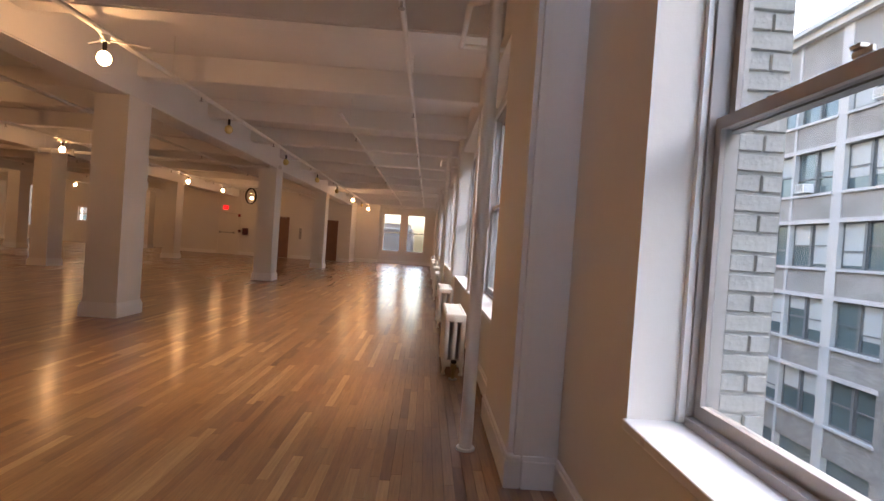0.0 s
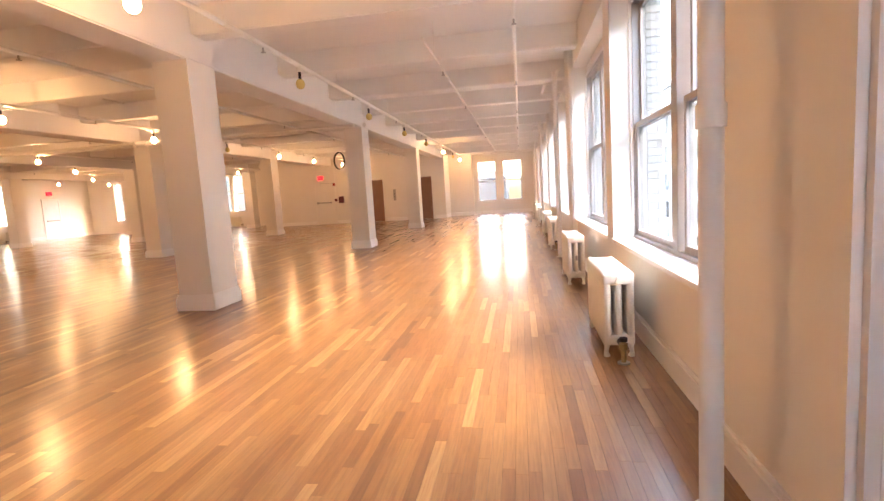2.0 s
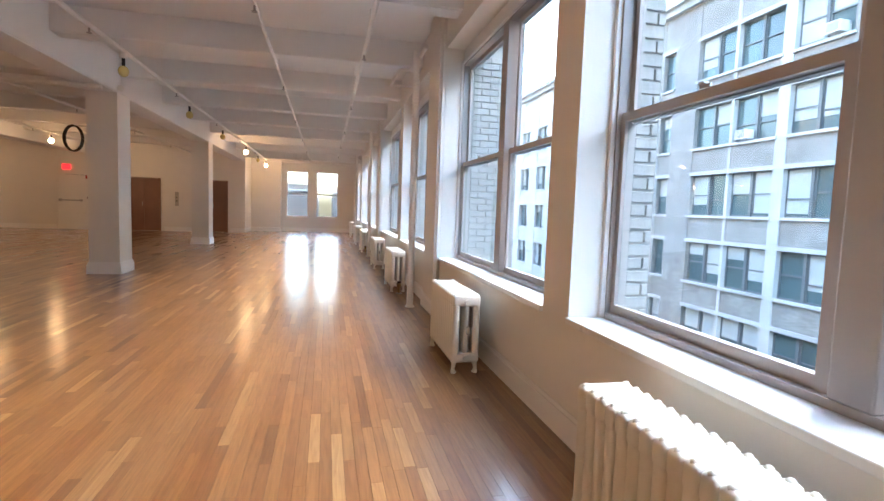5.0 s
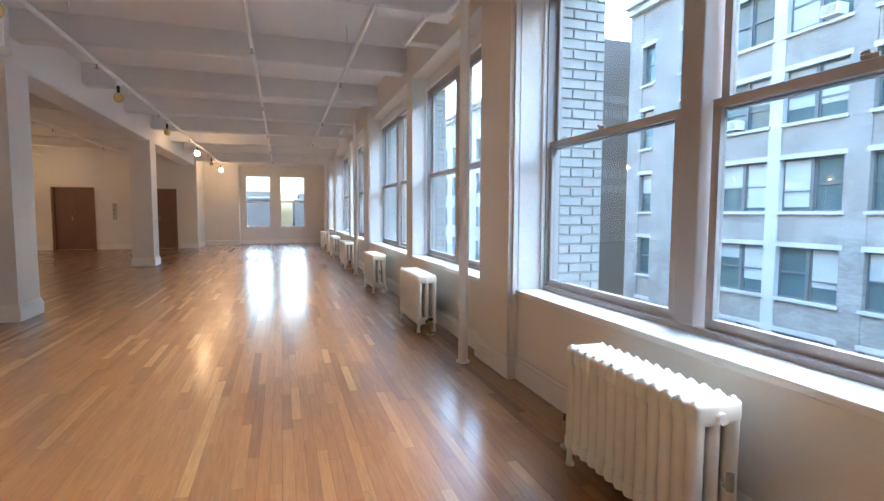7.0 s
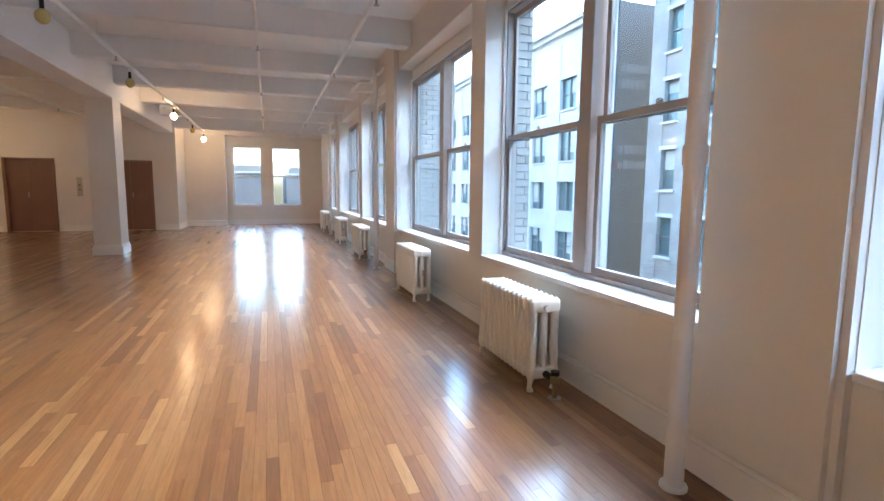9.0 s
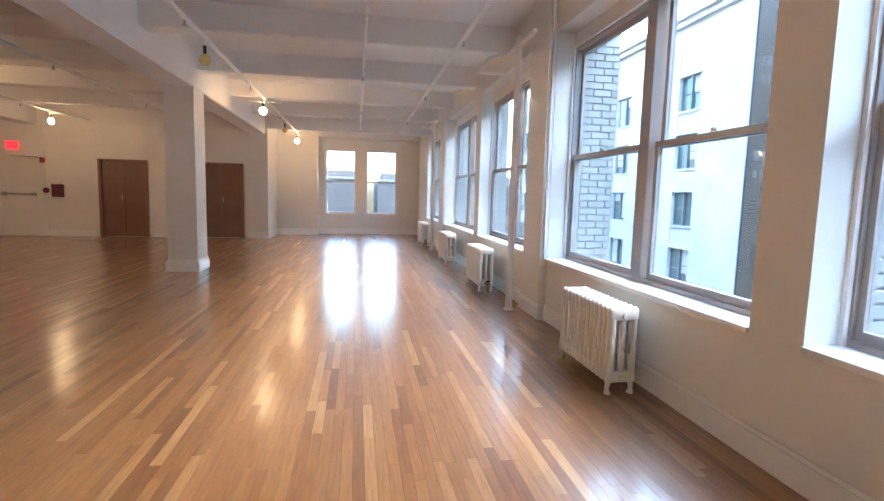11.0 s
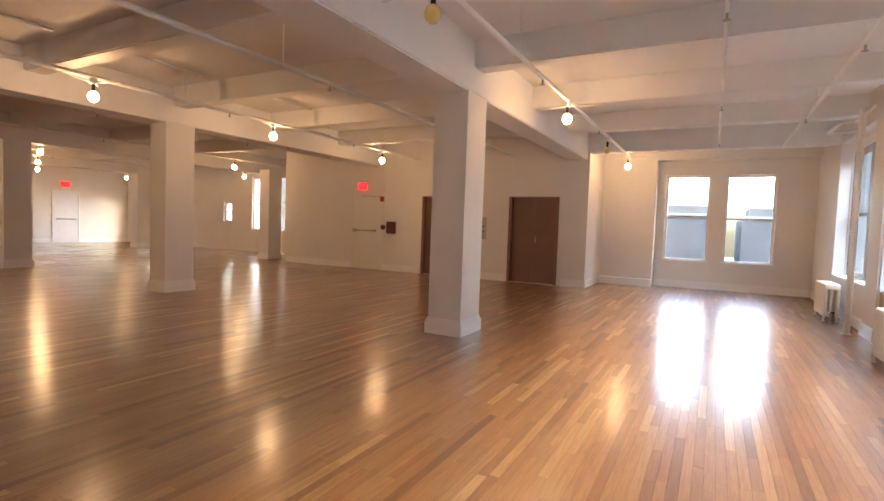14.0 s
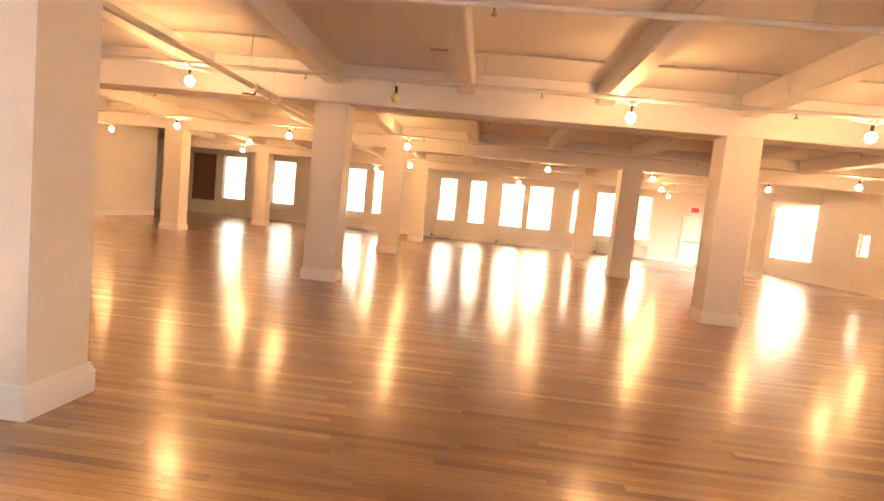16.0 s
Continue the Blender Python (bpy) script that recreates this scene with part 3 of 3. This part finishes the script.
ceiling_pipe(-0.80, 3.12, 0.018, 9.0, CORE_Y - 0.1, "thin white conduit under the ceiling beams", 3.3)
ceiling_pipe(0.30, 3.12, 0.023, Y0, 28.0, "white sprinkler pipe under the ceiling beams", 3.3)
ceiling_pipe(-2.65, 3.12, 0.028, Y0, 28.62, "white conduit carrying the pendant bulbs", 3.3)
for x in (-8.0, -13.6, -16.1):
    ceiling_pipe(x, 3.12, 0.03, 4.6 if x < -9 else Y0, CORE_Y - 0.05 if x > -13 else 30.45, "white conduit under the ceiling of the deep bays", 3.3)
for x, z, r in ((-10.6, 3.14, 0.025), (-5.25, 3.12, 0.03), (-19.5, 3.12, 0.03)):
    ceiling_pipe(x, z, r, 6.2, CORE_Y - 0.1, "white sprinkler branch pipe", 3.3)
for y in (14.3,):
    e = empty("cross_pipe", pose(0, y, 3.06), "white sprinkler main crossing under the girders", "pipe")
    part("pipe", tubes(((-24.9, 0, -0.13), (-3.45, 0, -0.13), 0.038)), PIPEP, e, smooth=True)
    for x in COLX:
        part("clamp", tubes(((x + 0.5, -0.02, -0.13), (x + 0.5, 0.02, -0.13), 0.05), ((x + 0.5, 0, -0.1), (x + 0.5, 0, 0.55), 0.006)), PIPEP, e)

e = empty("main_valve", pose(-8.7, 14.3, 2.93), "white sprinkler main valve with flanges and black lever", "valve")
part("body", tubes(((-0.42, 0, 0), (0.42, 0, 0), 0.058)), PIPEP, e, smooth=True)
for x in (-0.42, -0.12, 0.12, 0.42):
    part("flange", tubes(((x - 0.018, 0, 0), (x + 0.018, 0, 0), 0.085)), PIPEP, e, smooth=True)
part("lever", tubes(((0.3, 0, -0.04), (0.3, -0.02, -0.1), 0.012), ((0.3, -0.02, -0.1), (0.52, -0.1, -0.13), 0.01)), DARK, e, "black lever")
for y0, y1 in ((12.3, 14.9), (16.9, 19.3), (19.9, 21.6), (22.0, 24.2)):
    e = empty("ceiling_conduit", pose(-8.12, 0, CEILZ - 0.022), "thin conduit fixed to the plaster ceiling", "conduit", "ceiling conduits")
    part("tube", tubes(((0, y0, 0), (0, y1, 0), 0.018)), PIPEP, e, smooth=True)
    for y in (y0 + 0.3, y1 - 0.3):
        part("clip", boxes((-0.03, 0.03, y - 0.012, y + 0.012, -0.02, 0.02)), PIPEP, e)
ceiling_pipe(-22.8, 3.12, 0.028, 4.6, 30.3, "white conduit carrying the pendant bulbs", 3.3)

# ---- pendant bulbs ----
def pendant(lit):
    e = empty("pendant_lamp", pose(0, 0, 0), "lit warm round bulb hanging from a conduit box" if lit else "unlit amber bulb hanging from a black socket", "lamp", "pendant bulbs" if lit else "unlit bulbs")
    part("canopy", tubes(((0, 0, 0.0), (0, 0, 0.07), 0.045)), PIPEP, e, smooth=True)
    if lit:
        for d in ((0.36, 0.14, 0.02), (-0.30, 0.22, 0.05), (0.10, -0.34, 0.03)):
            part("arm", tubes(((0, 0, 0.015), d, 0.008)), PIPEP, e, "thin white fixture arm")
    part("socket", tubes(((0, 0, -0.10), (0, 0, 0.0), 0.02)), DARK, e, "black lamp socket", smooth=True)
    bm = bmesh.new()
    bmesh.ops.create_uvsphere(bm, u_segments=18, v_segments=12, radius=0.062, matrix=Matrix.Translation((0, 0, -0.16)) @ Matrix.Diagonal((1, 1, 1.12, 1)))
    part("bulb", bm, BULBG if lit else BULBOFF, e, "glowing warm bulb" if lit else "dark amber bulb", smooth=True)
    return e


LIT = [(-2.65, 6.5), (-2.65, 22.95), (-2.65, 28.5)]
OFF = [(-2.65, y) for y in (9.6, 12.85, 16.05, 19.2, 25.9)] + [(-8.0, 16.5)]
LIT += [(-8.0, y) for y in (6.8, 10.0, 13.5, 19.7, 22.75, 26.2)]
LIT += [(-13.6, y) for y in (6.3, 9.75, 12.75, 15.8, 26.5)]
LIT += [(-16.1, y) for y in (6.0, 10.5, 13.5, 19.6, 22.6, 25.8, 29.0)]
LIT += [(-19.5, y) for y in (8.6, 15.0, 24.0)]
LIT += [(-22.8, y) for y in (13.0, 19.2, 25.4, 28.6)]
lamp = None
for x, y in LIT:
    m = pose(x, y, 3.03)
    if lamp is None:
        lamp = pendant(True)
        lamp.matrix_world = m
    else:
        copy_thing(lamp, m)
lamp = None
for x, y in OFF:
    m = pose(x, y, 3.03)
    if lamp is None:
        lamp = pendant(False)
        lamp.matrix_world = m
    else:
        copy_thing(lamp, m)

# ---- elevator doors and fittings of the core wall ----
def elevator_door(name, x0, x1, parts2):
    e = empty(name, pose(x0, CORE_Y, 0), "brown enamelled metal double door with frame", "door")
    e["kind"] = "structure"
    w = x1 - x0
    part("door_frame", boxes((-0.07, 0.0, -0.03, 0.2, 0, 2.10), (w, w + 0.07, -0.03, 0.2, 0, 2.10), (-0.07, w + 0.07, -0.03, 0.2, 2.10, 2.12)), DOORF, e)
    for i in range(2):
        lf = part("door_leaf", soft_box(i * w / 2 + 0.003, (i + 1) * w / 2 - 0.003, 0.06, 0.1, 0.01, 2.095, 0.004), DOORP, e)
        if i == parts2:
            part("handle", tubes(((w / 2 + (0.06 if i else -0.06), 0.03, 1.0), (w / 2 + (0.06 if i else -0.06), 0.03, 1.15), 0.012)), STEEL, lf, "small steel pull")
    part("threshold", boxes((0, w, -0.02, 0.06, 0.001, 0.012)), STEEL, e)
    return e


elevator_door("door_1", -7.77, -6.66, 0)
elevator_door("door_2", -5.26, -4.14, 1)
e = empty("exit_sign", pose(-9.88, CORE_Y, 2.40), "illuminated red exit sign on the wall", "sign")
part("housing", soft_box(-0.14, 0.14, -0.06, -0.001, -0.1, 0.1, 0.01), REDGLOW, e, "glowing red face")
bm = boxes((-0.12, 0.12, -0.05, -0.01, 0.112, 0.13))
part("bracket", bm, STEEL, e)
cu = bpy.data.curves.new("exit_letters", "FONT")
cu.body, cu.size, cu.align_x, cu.align_y, cu.extrude = "EXIT", 0.125, "CENTER", "CENTER", 0.002
t = new("lettering", cu)
t.parent, t.matrix_local = e, pose(0, -0.064, 0, 90, 0, 0)
cu.materials.append(mat("sign_letter", (0.75, 0.2, 0.18), 0.5))
e = empty("alarm_strobe", pose(-9.17, CORE_Y, 2.03), "small dark red alarm sounder on the wall", "alarm")
part("housing", soft_box(-0.06, 0.06, -0.06, -0.001, -0.07, 0.07, 0.01), REDP, e)
part("conduit", tubes(((0, -0.02, 0.07), (-0.75, -0.02, 0.09), 0.008)), STEEL, e)
e = empty("hose_valve", pose(-8.82, CORE_Y, 1.23), "dark red fire alarm box with round gong", "alarm box")
part("box", soft_box(-0.13, 0.13, -0.12, -0.001, -0.17, 0.17, 0.012), DKRED, e)
part("gong", tubes(((-0.3, -0.001, 0.0), (-0.3, -0.06, 0.0), 0.07)), DKRED, e, smooth=True)
part("conduit", tubes(((-0.3, -0.02, 0.07), (-0.05, -0.02, 0.2), 0.01), ((-0.3, -0.02, 0.07), (-0.3, -0.02, 2.2), 0.012)), PIPEP, e)
e = empty("panic_bar", pose(-9.72, CORE_Y - 0.012, 1.12), "steel push bar of a cream flush exit door", "door hardware")
part("bar", tubes(((-0.4, -0.08, 0), (0.35, -0.08, 0), 0.022)), STEEL, e, smooth=True)
part("bracket", boxes((-0.42, -0.34, -0.1, -0.001, -0.05, 0.05)), STEEL, e)
part("bracket", boxes((0.3, 0.36, -0.1, -0.001, -0.04, 0.04)), STEEL, e)
d = empty("door_5", pose(-10.2, CORE_Y, 0), "cream flush exit door in the core wall", "door")
d["kind"] = "structure"
part("door_leaf", soft_box(0.0, 1.0, -0.012, -0.002, 0.012, 2.12, 0.003), WALL, d)
part("door_frame", boxes((-0.06, -0.008, -0.02, -0.001, 0.0, 2.128), (1.008, 1.06, -0.02, -0.001, 0.0, 2.128), (-0.06, 1.06, -0.02, -0.001, 2.13, 2.18)), WALL, d)
e = empty("call_panel", pose(-6.0, CORE_Y, 1.31), "narrow steel elevator call panel on the wall", "panel")
part("plate", soft_box(-0.07, 0.07, -0.015, -0.001, -0.28, 0.28, 0.004), STEEL, e)
part("button", tubes(((0, -0.015, 0.05), (0, -0.03, 0.05), 0.02)), DARK, e)
part("button", tubes(((0, -0.015, -0.08), (0, -0.03, -0.08), 0.02)), DARK, e)
e = empty("cable_coil", pose(-4.05, 14.82, 2.19), "dark coil of cable hanging on the column", "cable")
bm = bmesh.new()
for j in range(3):
    pts = [Vector((0.13 * math.cos(a), -0.03 * j, 0.2 * math.sin(a))) for a in [i * math.tau / 24 for i in range(25)]]
    for a, b in zip(pts[:-1], pts[1:]):
        tube(bm, a, b, 0.012, 8)
part("coil", bm, DARK, e, smooth=True)
part("hook", tubes(((0, 0, 0.2), (0.15, 0.12, 0.22), 0.008)), STEEL, e)

d = empty("door_4", pose(XWEST, 27.35, 0), "white flush exit door in the distant wall", "door")
d["kind"] = "structure"
part("door_frame", boxes((0.002, 0.05, -0.08, 0, 0, 2.18), (0.002, 0.05, 0.95, 1.03, 0, 2.18), (0.002, 0.05, -0.08, 1.03, 2.18, 2.26)), TRIM, d)
lf = part("door_leaf", soft_box(0.003, 0.03, 0.003, 0.947, 0.01, 2.175, 0.004), SILLP, d)
part("push_bar", boxes((0.03, 0.09, 0.1, 0.85, 1.0, 1.06)), STEEL, lf, "steel push bar")
e = empty("exit_sign", pose(XWEST, 27.8, 2.55), "illuminated red exit sign above the white door", "sign")
part("housing", soft_box(0.001, 0.06, -0.17, 0.17, -0.11, 0.11, 0.01), REDGLOW, e, "glowing red face")

# ---- outside: the street, facades across it ----
def facade(name, x, y0, y1, top, columns, head, label, wall_mat, coolers=()):
    """A street front facing -x. columns: (y0, y1, lights); head: z of one window head; storeys repeat every 3.53 m."""
    e = empty(name, pose(x, 0, 0), label, "building")
    rnd = random.Random(5)
    k0 = -6
    heads = []
    for k in range(k0, 8):
        z = head + 3.53 * k
        if z + 0.5 < top:
            heads.append((z - 2.08, z))
    cols = sorted(columns)
    at = y0
    for a, b, n in cols + [(y1, y1, 0)]:
        wide = a - at > 0.8
        part("pier", boxes((0 if not wide else 0.012, 0.6, at, a, -22, top)), wall_mat if wide else FSTONE, e, "pale brick wall strip" if wide else "pale stone pier")
        at = b
    zz = -22
    for z0, z1 in heads + [(top, top)]:
        for a, b, n in cols:
            part("spandrel", boxes((0.05, 0.6, a, b, zz, z0)), wall_mat, e)
        zz = z1
    part("back", boxes((0.62, 9, y0, y1, -22, top)), ROOF, e)
    part("cornice", boxes((-0.5, 0.6, y0, y1, top, top + 0.25), (-0.25, 0.6, y0, y1, top - 0.35, top)), FSTONE, e)
    gl = bmesh.new()
    for z0, z1 in heads:
        near = -9 < z0 < 11
        for a, b, n in cols:
            w = (b - a - 0.14 * (n - 1)) / n
            if not near or a < 2:
                box(gl, 0.3, 0.32, a, b, z0, z1)
                continue
            part("sill", boxes((-0.07, 0.14, a - 0.08, b + 0.08, z0 - 0.13, z0 - 0.002)), FSTONE, e, "pale stone sill")
            part("lintel", boxes((-0.012, 0.1, a - 0.1, b + 0.1, z1 + 0.004, z1 + 0.2)), FSTONE, e, "pale stone lintel")
            for i in range(n):
                p = a + i * (w + 0.14)
                q = p + w
                win = part("window", boxes((0.30, 0.32, p + 0.05, q - 0.05, z0 + 0.05, z1 - 0.05)), FGLASS, e)
                h = (z0 + z1) / 2 + rnd.choice((0, 0, 0, -0.25))
                part("frame", boxes((0.24, 0.34, p, p + 0.06, z0, z1), (0.24, 0.34, q - 0.06, q, z0, z1), (0.24, 0.34, p + 0.06, q - 0.06, z0, z0 + 0.07), (0.24, 0.34, p + 0.06, q - 0.06, z1 - 0.07, z1), (0.22, 0.34, p + 0.06, q - 0.06, h - 0.035, h + 0.035)), FFRAME, win)
                if rnd.random() < 0.6:
                    d = z1 - 0.07 - rnd.choice((0.3, 0.5, 0.75, 0.95)) * (z1 - z0 - 0.14)
                    part("blind", boxes((0.27, 0.295, p + 0.06, q - 0.06, d, z1 - 0.07)), BLIND, win, "pale roller blind")
            for i in range(1, n):
                p = a + i * (w + 0.14) - 0.14
                part("mullion", boxes((0.16, 0.36, p, p + 0.14, z0, z1)), FFRAME, e)
    part("far_glazing", gl, FGLASS, e)
    for y, z in coolers:
        c = part("window_cooler", soft_box(-0.28, 0.3, y, y + 0.62, z + 0.08, z + 0.5, 0.02), TRIM, e, "white window air conditioner")
        part("grille", boxes(*[(-0.292, -0.282, y + 0.05, y + 0.57, z + 0.13 + 0.05 * g, z + 0.155 + 0.05 * g) for g in range(7)]), FFRAME, c)
    return e


MAIN_COLS = [(31.25, 32.25, 1), (26.87, 29.37, 2), (24.22, 26.70, 2), (21.15, 23.65, 2), (19.05, 20.3, 1), (16.75, 18.0, 1)]
MAIN_COLS += [(13.4 - 3.02 * i, 15.9 - 3.02 * i, 2) for i in range(9)]
facade("office_building", 19.0, -14, 33.35, 12.9, MAIN_COLS, 3.5, "pale brick loft building across the street", FACB, ((21.5, 8.48), (25.6, 4.95)))
facade("corner_building", 19.0, 36.4, 76.0, 12.4, [(40.4 + 3.85 * i, 42.45 + 3.85 * i, 2) for i in range(9)], 1.97, "pale building with a slate-blue side wall", FSTONE)
e = empty("painted_side_wall", pose(0, 36.4, 0), "blue-grey rendered side wall with faded painted sign", "wall")
part("render", boxes((19.05, 34, -0.12, -0.002, -22, 12.4)), SLATE, e)
rnd = random.Random(3)
bm = bmesh.new()
for z, n, hh in ((8.4, 6, 0.5), (7.5, 5, 0.5), (3.6, 7, 0.6), (2.7, 6, 0.5)):
    x = 19.4
    for i in range(n):
        w = rnd.uniform(0.16, 0.34)
        box(bm, x, x + w, -0.128, -0.121, z, z + hh * rnd.uniform(0.8, 1))
        x += w + rnd.uniform(0.08, 0.16)
part("faded_lettering", bm, SIGNP, e, "faded bars of painted lettering")
facade("side_building", 19.0, -60, -14.4, 11.0, [(-58 + 3.6 * i, -55.6 + 3.6 * i, 2) for i in range(12)], 2.6, "pale brick building along the street", FACB)

for x0, x1, top in ((-14, -0.75, 2.75), (0.35, 9, 2.65)):
    e = empty("brick_building", pose(0, 44, 0), "dark brick rooftop building beyond the far windows", "building", "rooftop buildings")
    part("wall", boxes((x0, x1, 0, 8, -22, top - 0.5)), REDB, e)
    part("parapet", boxes((x0 - 0.1, x1 + 0.1, -0.1, 0.3, top - 0.5, top - 0.4)), STONE, e, "pale parapet coping")
    part("penthouse", boxes((x0 + 0.3, x1 - 0.2, 0.4, 5, top - 0.4, top)), REDB, e)

# invented tall block, added to keep daylight out of the back space windows
e = empty("north_building", pose(0, 52, 0), "added weathered brick block screening light from the back space windows", "building")
part("wall", boxes((-60, -15, 0, 6, -22, 34)), REDB, e)
bm = bmesh.new()
for z in range(-9, 15, 3):
    for x in range(-40, -16, 3):
        box(bm, x, x + 1.5, -0.06, 0.0, z, z + 1.7)
part("far_glazing", bm, FGLASS, e)
e = empty("west_building", pose(-44, 0, 0), "grey building behind the distant windows", "building")
part("wall", boxes((-3, 0, -30, 18.0, -22, 36), ), SLATE, e)
bm = bmesh.new()
for z in range(-9, 12, 3):
    for y in range(-20, 17, 3):
        box(bm, 0.0, 0.06, y, y + 1.6, z, z + 1.7)
part("far_glazing", bm, FGLASS, e)
# invented building, added in place of open sky to dim the western windows
e = empty("brick_building", pose(-46, 0, 0), "added brick block cutting the sky light at the distant bright windows", "building")
bm = boxes((-3, 0, 18.5, 80, -22, 42))
part("wall", bm, REDB, e)
bm = bmesh.new()
for z in range(-9, 15, 3):
    for y in range(20, 68, 3):
        box(bm, 0.0, 0.06, y, y + 1.5, z, z + 1.7)
part("far_glazing", bm, FGLASS, e)
tagged(part("ground", boxes((-600, 600, -600, 600, -22.4, -22)), ASPH), "city ground and street far below", "ground", kind="structure")

# ---- floor strips ----
PW = 0.058


def strips():
    rnd = random.Random(11)
    near, rest = [], []
    x = XWEST
    while x < XW + STEP - 0.002:
        w = min(PW, XW + STEP - 0.001 - x)
        y = Y0 + rnd.uniform(-1.2, 0)
        stop = CORE_Y if CORE_X0 < x < CORE_X1 else (YF if x > CORE_X1 else 30.5)
        if x > XW - 0.001:
            stop = 4.2
        while y < stop:
            ln = rnd.choice((0.45, 0.6, 0.75, 0.9, 1.05, 1.2, 1.5))
            hi = min(y + ln, stop)
            item = (x, w - 0.0012, max(y, Y0), hi - 0.0012)
            if item[3] - item[2] > 0.02:
                if -0.9 < x < 0.6 and 5.0 < y < 16.0 and len(near) < 300:
                    near.append(item)
                else:
                    rest.append(item)
            y += ln
        x += PW
    return near, rest


near, rest = strips()
vs, fs = [], []
for x, w, a, b in rest:
    i = len(vs)
    vs += [(x, a, 0), (x + w, a, 0), (x + w, b, 0), (x, b, 0), (x, a, -0.011), (x + w, a, -0.011), (x + w, b, -0.011), (x, b, -0.011)]
    fs += [(i, i + 1, i + 2, i + 3), (i, i + 4, i + 5, i + 1), (i + 1, i + 5, i + 6, i + 2), (i + 2, i + 6, i + 7, i + 3), (i + 3, i + 7, i + 4, i)]
me = bpy.data.meshes.new("floor_strips")
me.from_pydata(vs, [], fs)
me.materials.append(PLANKS)
ob = new("floor_strips", me)
ob.parent = floor
tagged(ob, "narrow glossy honey oak strips", kind="stuff")
cache = {}
for x, w, a, b in near:
    key = (round(w, 3), round(b - a, 3))
    if key not in cache:
        L = b - a
        me = bpy.data.meshes.new("plank")
        me.from_pydata([(0, 0, 0), (w, 0, 0), (w, L, 0), (0, L, 0), (0, 0, -0.011), (w, 0, -0.011), (w, L, -0.011), (0, L, -0.011)], [],
                       [(0, 1, 2, 3), (0, 4, 5, 1), (1, 5, 6, 2), (2, 6, 7, 3), (3, 7, 4, 0)])
        me.materials.append(PLANK)
        cache[key] = me
    ob = new("plank", cache[key])
    ob.parent = floor
    ob.location = (x, a, 0)

# ---- single bricks of the outer window jambs ----
bcache = {}
for jy in (3.31, 8.08, 11.37, 14.68, 17.97):
    x0 = XG + 0.07 + (STEP if jy < 4 else 0.0)
    z, odd = SILL - 0.09, False
    xe = XT if jy in (8.08, 14.68) else XO
    while z < HEAD + 0.04:
        x, first = x0, True
        while x < xe - 0.02:
            L = 0.10 if (odd and first) else 0.205
            L = min(L, xe - x)
            key = (round(L, 3),)
            if key not in bcache:
                me = bpy.data.meshes.new("brick")
                a, d, h, c = L - 0.008, 0.012, 0.064, 0.004
                me.from_pydata([(0, 0, 0), (a, 0, 0), (a, 0, h), (0, 0, h), (c, -d, c), (a - c, -d, c), (a - c, -d, h - c), (c, -d, h - c)], [],
                               [(4, 5, 6, 7), (0, 1, 5, 4), (1, 2, 6, 5), (2, 3, 7, 6), (3, 0, 4, 7)])
                me.materials.append(BRICK1)
                bcache[key] = me
            o = new("brick", bcache[key])
            o.parent, o.location = wall_outer, (x, jy - 0.001, z)
            x, first = x + L, False
        z, odd = z + 0.075, not odd
